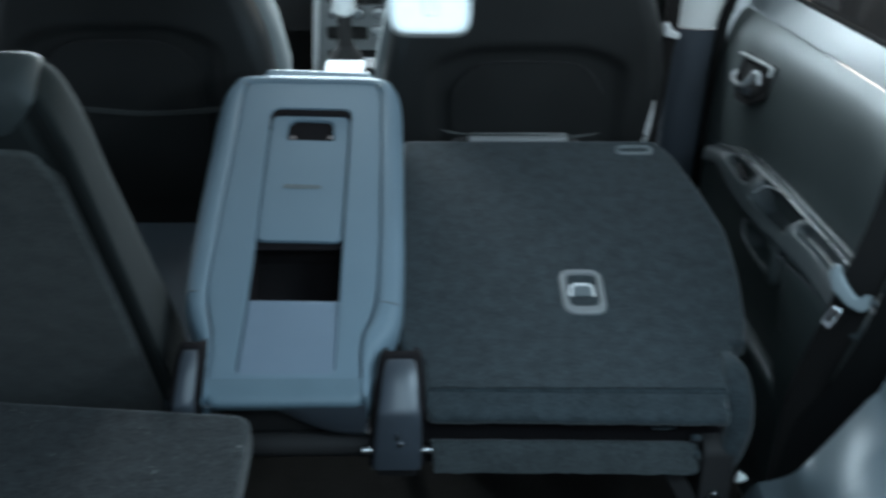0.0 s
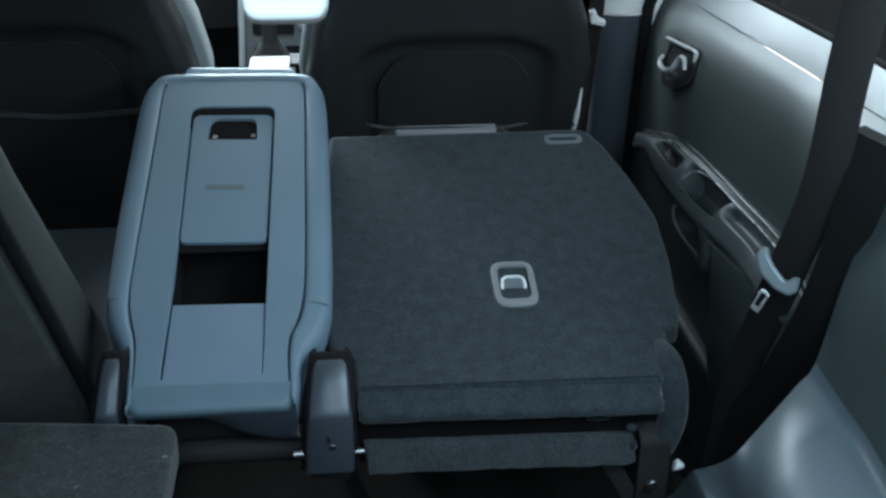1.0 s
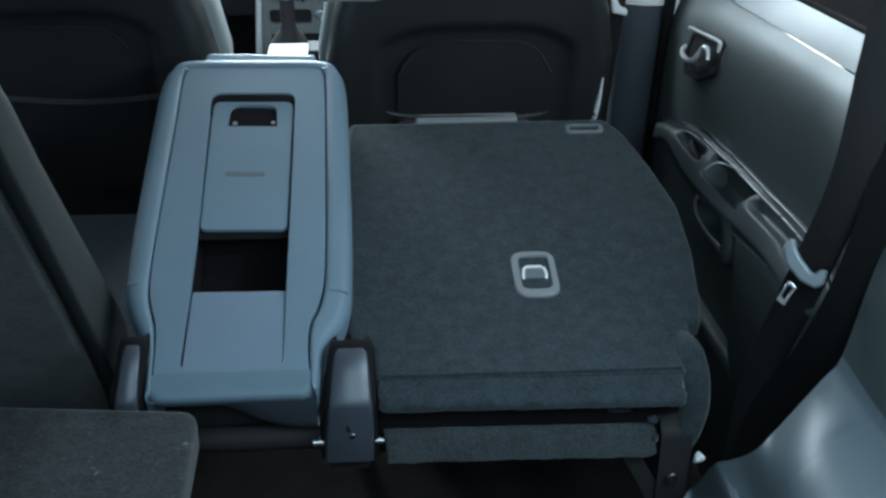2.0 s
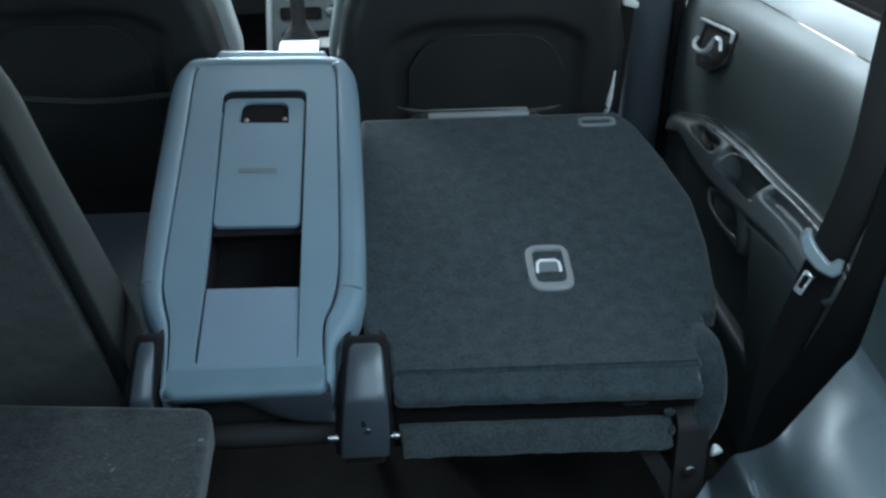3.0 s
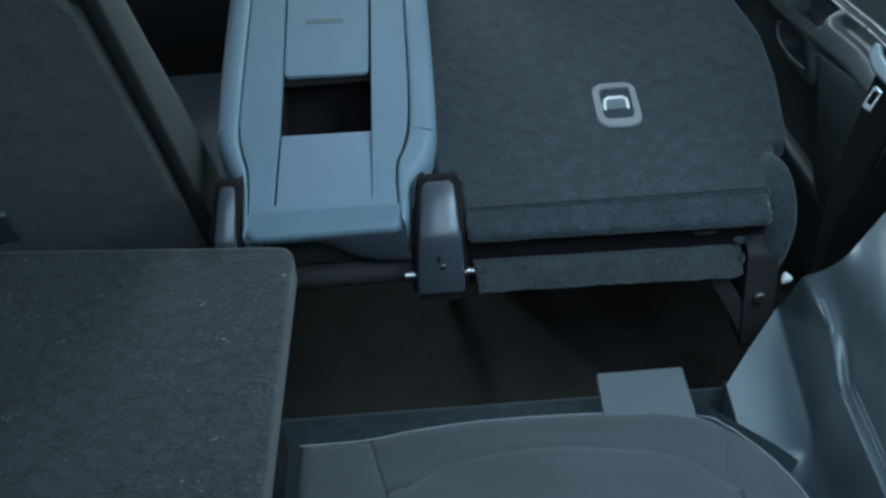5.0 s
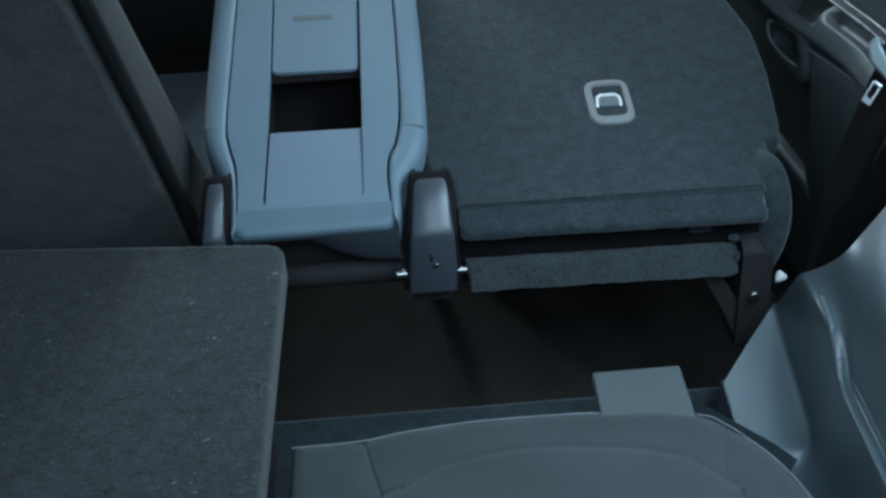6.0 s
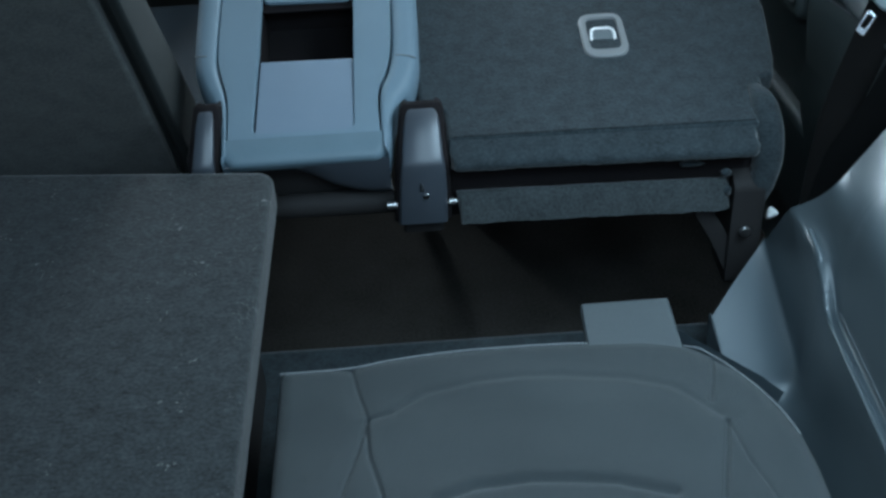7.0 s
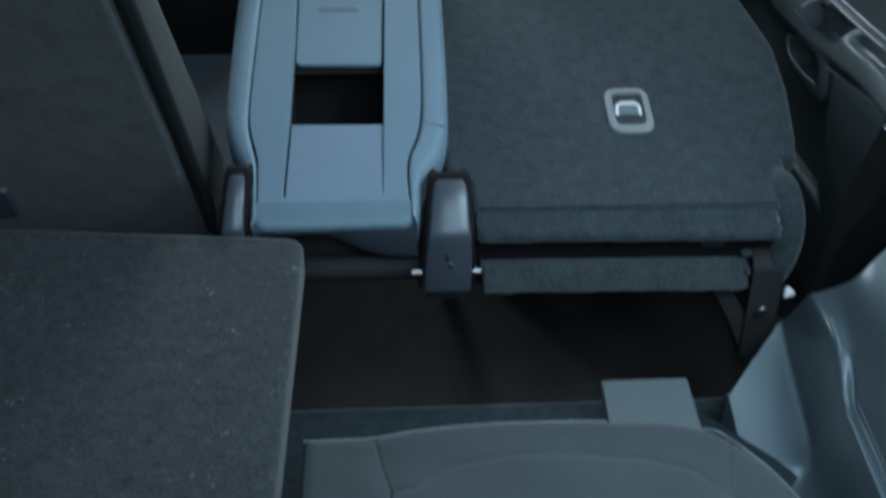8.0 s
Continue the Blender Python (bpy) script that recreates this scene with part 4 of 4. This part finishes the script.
def side_door():
    top = thing("car_door", "closed rear door with dark vinyl trim and chrome handle", "car door")
    def skin(depths):
        return [[(door_x(y, w), y, belt_z(y) - w) for w in depths] for y in [-0.16 + 1.028 * k / 24 for k in range(25)]]
    part("door_trim", sheet(skin((0.05, 0.053, 0.058, 0.064, 0.07, 0.0775, 0.085, 0.0925, 0.10, 0.11, 0.12, 0.13, 0.14, 0.152, 0.165, 0.177, 0.19, 0.21, 0.23, 0.25, 0.27, 0.32, 0.4, 0.5, 0.6, 0.75, 0.9)), 0.003), DOOR_SKIN, top, "dark green-grey vinyl trim panel", None, 70)
    part("window_ledge", sheet(skin((0.0, 0.006, 0.012, 0.02, 0.03, 0.038, 0.043, 0.0475)), 0.003), TRIM, top, "grey plastic ledge below the window", None, 70)
    part("weatherstrip", tube([(0.8655, y, belt_z(y) + 0.003) for y in (-0.2, 0.2, 0.6, 0.93)], 0.005, 8), RUBBER, top, "black rubber window seal")
    # window
    bm = bmesh.new()
    q = [bm.verts.new(p) for p in ((0.872, -0.2, belt_z(-0.2) - 0.03), (0.872, 0.95, belt_z(0.95) - 0.03), (0.872, 0.95, 1.5), (0.872, -0.2, 1.5))]
    bm.faces.new(q)
    bmesh.ops.solidify(bm, geom=bm.faces[:], thickness=0.004)
    pane = part("window_pane", bm, GLASS, top, "dark tinted glass")
    pane.visible_shadow = False
    # armrest
    def onto(loop, bottom, out, r, holes=(), floors=True):
        return swap(slab(loop, bottom, out, r, holes=holes, floors=floors), "zxy")
    mirror = Matrix.Translation((0.80, 0, 0)) @ Matrix.Diagonal((-1, 1, 1, 1))
    # the armrest slopes inwards from its bright upper line to a ridge; a switch well, a cup and a grip trough are sunk into it
    outer = spline([(0.79, 0.78, 0.578), (0.79, 0.65, 0.632), (0.79, 0.527, 0.675), (0.79, 0.346, 0.714), (0.79, 0.189, 0.74), (0.79, 0.067, 0.761), (0.79, -0.038, 0.772), (0.79, -0.075, 0.762), (0.789, -0.105, 0.748)], 16)
    inner = spline([(0.765, 0.765, 0.56), (0.75, 0.62, 0.622), (0.745, 0.488, 0.633), (0.745, 0.339, 0.659), (0.745, 0.188, 0.695), (0.745, 0.067, 0.721), (0.747, -0.040, 0.728), (0.755, -0.085, 0.728), (0.768, -0.110, 0.730)], 16)

    def sunk(y, v, y0, y1, v0, v1, ramp=0.018, side=0.16):
        a = max(0.0, min(1.0, min(y - y0, y1 - y) / ramp)) * max(0.0, min(1.0, min(v - v0, v1 - v) / side))
        return a * a * (3 - 2 * a)
    rows = []
    for o, q in zip(outer, inner):
        row = [o + Vector((0.012, 0, 0.004))]
        for k in range(31):
            v = k / 30
            p = o * (1 - v) + q * v + Vector((-0.5, 0, 0.5)) * 0.012 * math.sin(math.pi * v)
            dip = 0.020 * sunk(p.y, v, 0.435, 0.60, 0.22, 0.66, 0.03) + 0.050 * sunk(p.y, v, 0.205, 0.405, 0.13, 0.80, 0.02, 0.10) + 0.016 * sunk(p.y, v, -0.05, 0.20, 0.16, 0.62, 0.03, 0.2)
            row.append(p + Vector((0.62, 0, -0.78)) * dip)
        row += [q + Vector((-0.002, 0, -0.005)), q + Vector((0.001, 0, -0.011)), q + Vector((0.012, 0, -0.017)), q + Vector((0.04, 0, -0.022)), q + Vector((0.06, 0, -0.026))]
        rows.append(row)
    panel = part("armrest", sheet(rows, 0.003), ARM, top, "grey oval armrest panel", None, 60)
    part("chrome_line", tube([p + Vector((-0.003, 0, 0.006)) for p in outer], 0.0026, 8), CHROME, panel, "thin bright trim line")
    part("chrome_line", tube([p * 0.88 + q * 0.12 + Vector((-0.006, 0, 0.004)) for p, q in zip(outer[8:], inner[8:])], 0.0018, 8), STEEL, panel, "second bright trim line")
    part("switch", slab(fillet([(-0.045, -0.008, .006), (0.045, -0.008, .006), (0.045, 0.008, .006), (-0.045, 0.008, .006)]), 0.0, 0.007, 0.003), BLACK, panel, "black window switch",
         Matrix.Translation((0.770, 0.515, 0.650)) @ Matrix.Rotation(radians(-104), 4, "Z") @ Matrix.Rotation(radians(-12), 4, "Y") @ Matrix.Rotation(radians(-40), 4, "X"))
    part("switch_trim", tube(spline([(0.757, 0.575, 0.640), (0.755, 0.53, 0.640), (0.753, 0.47, 0.645)], 6), 0.0022, 8), STEEL, panel, "bright edge below the switch")
    part("cup_edge", tube(spline([(0.750, 0.405, 0.655), (0.762, 0.402, 0.672), (0.775, 0.385, 0.692), (0.783, 0.34, 0.706)], 6), 0.0016, 8), SATIN, panel, "thin bright edge of the cup")
    part("pull_cup", onto(fillet([(0.23, 0.575, .03), (0.40, 0.552, .03), (0.425, 0.618, .03), (0.27, 0.66, .03)]), -0.01, 0.040, 0.012, holes=[(fillet([(0.25, 0.590, .025), (0.392, 0.565, .025), (0.41, 0.612, .025), (0.285, 0.642, .025)]), 0.035)]), DOOR_SKIN, top, "dark pull cup", mirror)
    part("cup_rim", tube(spline([(0.757, 0.405, 0.612), (0.757, 0.421, 0.608), (0.757, 0.420, 0.594), (0.757, 0.396, 0.581), (0.757, 0.327, 0.588), (0.757, 0.265, 0.603)], 5), [0.0024] * 8 + [0.0030] * 9 + [0.0020] * 9, 8), BEZEL, top, "pale rim of the pull cup")
    part("lower_line", tube(spline([(0.757, 0.226, 0.653), (0.757, 0.123, 0.680), (0.757, 0.009, 0.709), (0.760, -0.05, 0.722)], 6), 0.0022, 8), BEZEL, top, "pale line below the armrest")
    bulge = []
    for k in range(19):
        y = 0.24 - 0.34 * k / 18
        z = float(np.interp(y, [-0.1, -0.05, 0.009, 0.123, 0.226, 0.24], [0.730, 0.722, 0.709, 0.680, 0.653, 0.648]))
        x = 0.757 + 0.025 * max(0.0, (y - 0.2) / 0.04) ** 2 + 0.012 * max(0.0, (-0.02 - y) / 0.08)
        bulge.append([(x + 0.04, y, z + 0.003), (x + 0.004, y, z + 0.001), (x, y, z - 0.003), (x + 0.001, y, z - 0.03), (x + 0.006, y, z - 0.08), (x + 0.014, y, z - 0.14), (x + 0.028, y, z - 0.22), (0.80, y, z - 0.3)])
    part("lower_trim", sheet(bulge, 0.003), DOOR_SKIN, top, "dark lower door trim", None, 60)
    ring = [(0.13 + 0.085 * math.cos(a), 0.50 + 0.088 * math.sin(a)) for a in [2 * math.pi * k / 28 for k in range(28)]]
    part("speaker_cover", onto(ring, -0.02, 0.030, 0.008), DOOR_SKIN, top, "round dark speaker cover", mirror)
    part("door_pocket", onto(fillet([(0.05, 0.26, .03), (0.6, 0.22, .03), (0.62, 0.36, .04), (0.1, 0.44, .04)]), -0.01, 0.03, 0.015), DOOR_SKIN, top, "dark lower pocket", mirror)
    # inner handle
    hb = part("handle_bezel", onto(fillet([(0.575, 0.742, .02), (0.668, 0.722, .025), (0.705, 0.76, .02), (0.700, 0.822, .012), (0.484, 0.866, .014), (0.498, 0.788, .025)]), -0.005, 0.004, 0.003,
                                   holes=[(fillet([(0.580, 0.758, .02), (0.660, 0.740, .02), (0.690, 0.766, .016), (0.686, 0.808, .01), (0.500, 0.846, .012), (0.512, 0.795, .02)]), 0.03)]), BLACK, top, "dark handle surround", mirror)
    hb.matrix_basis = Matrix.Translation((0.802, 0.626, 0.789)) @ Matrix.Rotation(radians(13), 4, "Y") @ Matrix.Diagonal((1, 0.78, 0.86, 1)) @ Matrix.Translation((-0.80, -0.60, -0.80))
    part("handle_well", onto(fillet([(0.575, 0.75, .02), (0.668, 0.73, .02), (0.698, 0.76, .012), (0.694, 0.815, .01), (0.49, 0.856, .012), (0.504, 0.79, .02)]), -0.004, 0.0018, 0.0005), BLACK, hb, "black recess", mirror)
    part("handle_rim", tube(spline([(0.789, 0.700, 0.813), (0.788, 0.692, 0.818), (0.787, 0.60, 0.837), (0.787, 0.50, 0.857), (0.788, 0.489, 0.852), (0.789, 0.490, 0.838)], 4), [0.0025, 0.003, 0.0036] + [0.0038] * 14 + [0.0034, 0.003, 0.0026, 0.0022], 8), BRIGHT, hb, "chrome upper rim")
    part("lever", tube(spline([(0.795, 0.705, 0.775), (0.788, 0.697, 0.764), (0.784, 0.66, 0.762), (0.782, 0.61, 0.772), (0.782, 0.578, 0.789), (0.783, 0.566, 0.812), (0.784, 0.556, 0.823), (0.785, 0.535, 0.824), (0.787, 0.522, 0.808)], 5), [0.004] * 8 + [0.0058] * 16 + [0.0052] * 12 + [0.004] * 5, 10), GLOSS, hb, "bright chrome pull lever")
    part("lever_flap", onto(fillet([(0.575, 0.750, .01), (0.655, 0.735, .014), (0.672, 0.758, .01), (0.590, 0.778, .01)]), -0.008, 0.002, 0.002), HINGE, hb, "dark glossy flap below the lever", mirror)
    return top


side_door()


def pillar_and_belts():
    pil = thing("pillar_trim", "grey plastic trim on the door pillar", "pillar trim", kind="structure")
    def face(z0, z1, d):
        zs = [z0 + (z1 - z0) * k / 8 for k in range(9)]
        return [[(0.715, 0.96, z), (0.706 - d, 0.915, z), (0.715, 0.895 - d, z), (0.75, 0.885 - d, z), (0.78, 0.885 - d, z), (0.80, 0.895, z), (0.82, 0.94, z)] for z in zs]
    part("cover", sheet(face(0.1, 0.782, 0.0), 0.004), HINGE, pil, "grey lower cover", None, 60)
    # whiter than its pale plastic: the windscreen's light is put into the colour
    part("upper_cover", sheet(face(0.786, 1.5, 0.004), 0.004), WHITE, pil, "pale upper cover whitened to look lit", None, 60)
    part("door_seal", tube([(0.787, 0.88, 0.1), (0.79, 0.878, 0.5), (0.80, 0.878, 0.8), (0.83, 0.88, 0.92), (0.86, 0.88, 1.2)], 0.012, 8), RUBBER, pil, "black rubber door seal")
    belt = thing("front_seat_belt", "black front seat belt with bright metal fittings", "seat belt", "seat belts")
    part("webbing", strap([(0.70, 0.868, 1.45), (0.693, 0.868, 0.8), (0.681, 0.868, 0.62), (0.668, 0.868, 0.45), (0.66, 0.868, 0.15)], (1, 0, 0), 0.03), WEB, belt)
    part("tongue", slab(fillet([(-0.012, -0.012, .004), (0.018, -0.02, .006), (0.02, -0.008, .005), (0.004, 0.0, .005), (-0.004, 0.016, .004), (-0.014, 0.014, .004)]), 0, 0.012, 0.004), BRIGHT, belt, "bright metal tongue", Matrix.Translation((0.692, 0.868, 0.79)) @ Matrix.Rotation(radians(90), 4, "X"))
    part("stalk", tube([(0.629, 0.74, 0.56), (0.632, 0.73, 0.606), (0.634, 0.725, 0.615), (0.6355, 0.722, 0.632), (0.6375, 0.72, 0.65), (0.6395, 0.72, 0.665), (0.643, 0.72, 0.70)], [.0036, .0038, .0045, .0052, .0052, .0034, .0018], 12), BRIGHT, belt, "bright metal end fitting")
    part("stop", tube([(0.6325, 0.724, 0.6225), (0.6345, 0.724, 0.6275)], 0.0056, 12), BLACK, belt, "dark collar")
    rear = thing("rear_seat_belt", "black rear seat belt with a pale tongue", "seat belt", "seat belts")
    across = (0.8, -0.6, 0.1)
    part("webbing", strap(spline([(0.775, -0.22, 1.5), (0.75, -0.168, 1.18), (0.75, -0.150, 0.96), (0.745, -0.112, 0.82), (0.742, -0.078, 0.72), (0.74, -0.03, 0.58), (0.745, 0.0, 0.42), (0.76, 0.03, 0.1)], 5), across, 0.048), WEB, rear)
    # the tongue is a curved plate that the webbing runs through; its slotted blade sticks out below
    m = Matrix.Translation((0.726, -0.1205, 0.787)) @ Matrix(((0.863, 0.227, -0.45, 0), (-0.505, 0.389, -0.771, 0), (0, 0.893, 0.45, 0), (0, 0, 0, 1)))
    plate = fillet([(-0.0235, 0.0535, .003), (-0.030, 0.040, .006), (-0.021, 0.020, .012), (0.0, 0.0045, .012), (0.020, -0.001, .008), (0.0295, 0.007, .006), (0.0295, 0.025, .004),
                    (0.0205, 0.0245, .004), (0.0140, 0.0165, .006), (-0.0040, 0.0315, .012), (-0.0130, 0.0425, .008), (-0.0165, 0.0525, .002)])
    tongue = part("tongue", slab(plate, 0.0, 0.010, 0.004), TRIM, rear, "pale plastic tongue", m)
    ring = fillet([(-0.0225, -0.0255, .003), (-0.0105, -0.032, .003), (-0.001, -0.004, .003), (-0.013, 0.0025, .003)])
    hole = fillet([(-0.0180, -0.0195, .002), (-0.0110, -0.0235, .002), (-0.0045, -0.0065, .002), (-0.0118, -0.0025, .002)])
    part("metal_blade", slab(ring, 0.004, 0.007, 0.001, holes=[(hole, 0.0029)], floors=False), STEEL, tongue, "bright metal blade with a slot", m)
    seal = thing("door_seal", "black rubber seal at the rear door opening", "door seal", kind="structure")
    part("seal_strip", strap(spline([(0.79, -0.185, 1.03), (0.787, -0.178, 0.93), (0.785, -0.165, 0.84), (0.78, -0.14, 0.74), (0.775, -0.08, 0.60), (0.76, -0.02, 0.45), (0.75, 0.0, 0.1)], 5), (0.5, -0.8, 0), 0.06, 0.02), RUBBER, seal)


pillar_and_belts()


# ---- third row side trim ----
def side_trim():
    top = thing("side_trim", "grey glossy plastic trim over the wheel arch", "side trim", kind="structure")
    # wheel arch box with a slanted front facet and an upright side; a narrow ledge on it widens to a shelf at the front,
    # above the ledge an upright wall, then a rounded slope and the rear pillar
    front = [(0.552, -0.19, 0.10), (0.546, -0.19, 0.352), (0.5455, -0.19, 0.361), (0.553, -0.182, 0.364), (0.595, -0.132, 0.381), (0.643, -0.079, 0.399), (0.650, -0.085, 0.415), (0.654, -0.105, 0.455), (0.658, -0.125, 0.494),
             (0.664, -0.140, 0.512), (0.676, -0.17, 0.548), (0.685, -0.195, 0.585), (0.703, -0.19, 0.606), (0.729, -0.19, 0.651), (0.752, -0.19, 0.692), (0.769, -0.19, 0.726), (0.783, -0.19, 0.85), (0.798, -0.19, 0.93), (0.808, -0.19, 1.0)]
    corner = [(0.562, -0.25, 0.10), (0.5535, -0.25, 0.324), (0.5530, -0.25, 0.333), (0.563, -0.25, 0.332), (0.606, -0.248, 0.326), (0.648, -0.245, 0.321), (0.660, -0.243, 0.335), (0.660, -0.24, 0.41), (0.658, -0.235, 0.497),
              (0.663, -0.245, 0.506), (0.676, -0.255, 0.513), (0.680, -0.26, 0.57), (0.692, -0.26, 0.612), (0.719, -0.26, 0.652), (0.757, -0.26, 0.688), (0.779, -0.26, 0.716), (0.785, -0.26, 0.85), (0.796, -0.26, 0.93), (0.806, -0.26, 1.0)]
    brow = [(0.574, 0.10), (0.5645, 0.309), (0.5642, 0.318), (0.573, 0.319), (0.609, 0.315), (0.643, 0.315), (0.655, 0.332), (0.658, 0.395), (0.658, 0.475),
            (0.662, 0.486), (0.6755, 0.492), (0.679, 0.563), (0.689, 0.611), (0.717, 0.652), (0.760, 0.686), (0.783, 0.713), (0.787, 0.85), (0.796, 0.93), (0.806, 1.0)]
    side = [(0.604, 0.10), (0.606, 0.255), (0.608, 0.268), (0.612, 0.280), (0.621, 0.292), (0.634, 0.305), (0.648, 0.328), (0.655, 0.38), (0.657, 0.452),
            (0.661, 0.461), (0.675, 0.466), (0.677, 0.555), (0.685, 0.61), (0.715, 0.652), (0.763, 0.684), (0.788, 0.71), (0.79, 0.85), (0.796, 0.93), (0.806, 1.0)]
    keys = [spline(front, 4), spline([[(a + b) / 2 for a, b in zip(p, q)] for p, q in zip(front, corner)], 4), spline(corner, 4)]
    for y, f in ((-0.278, 0.0), (-0.287, 0.3), (-0.318, 1.0)):
        keys.append(spline([(p[0] * (1 - f) + q[0] * f, y, p[1] * (1 - f) + q[1] * f) for p, q in zip(brow, side)], 4))
    # further back the ledge narrows and merges into the wall
    lean = [(0.614, 0.10), (0.616, 0.255), (0.618, 0.270), (0.622, 0.285), (0.629, 0.303), (0.638, 0.327), (0.648, 0.358), (0.655, 0.40)] + side[8:]
    for y in (-0.42, -0.7, -1.2):
        keys.append(spline([(x, y, z) for x, z in lean], 4))
    rows = [spline([key[k] for key in keys], 6) for k in range(len(keys[0]))]
    part("panel", sheet(rows[:61], 0.002), QUARTER, top, "glossy grey moulded panel", None, 75)
    part("upper_panel", sheet(rows[60:], 0.002), PILLAR, top, "matt dark grey panel above the bulge", None, 75)
    part("rib", tube(spline([(0.660, -0.20, 0.517), (0.661, -0.245, 0.505), (0.660, -0.288, 0.460), (0.659, -0.33, 0.459), (0.659, -0.6, 0.459), (0.659, -1.0, 0.459)], 6), 0.004, 10), QUARTER, top, "raised outer rib")
    part("rib", tube(spline([(0.676, -0.262, 0.50), (0.675, -0.298, 0.468), (0.674, -0.34, 0.467), (0.674, -0.6, 0.467), (0.674, -1.0, 0.467)], 6), 0.003, 8), QUARTER, top, "raised inner rib")
    cap = tagged(part("cable_cap", slab(fillet([(0, 0.002, .004), (0.024, 0.008, .006), (0.008, 0.026, .006)]), 0, 0.012, 0.005), WHITE, None, "", pose(0.672, 0.0, 0.375, 38, 0, 0)), "small white plastic cap beside the seat bracket", "plastic cap")


side_trim()


# ---- strap that hangs in the tailgate opening ----
def hanging_tag():
    top = thing("pull_strap", "white plastic pull tag on a dark strap below the roof", "pull strap")
    body = swap(slab(fillet([(-0.0155, 0, .007), (0.0155, 0, .007), (0.0155, 0.04, .007), (-0.0155, 0.04, .007)]), -0.003, 0.003, 0.002, holes=[(box2(-0.0027, 0.0055, 0.0027, 0.034, 0.001), 0.003)]), "xzy")
    part("tag", body, WHITE, top, "", Matrix.Translation((0.188, -0.897, 1.444)) @ Matrix.Rotation(radians(-38), 4, "X") @ Matrix.Diagonal((1, -1, 1.18, 1)))
    part("strap", strap([(0.188, -0.893, 1.47), (0.188, -0.893, 1.55), (0.188, -0.893, 1.62)], (1, 0, 0), 0.006), WEB, top)


hanging_tag()
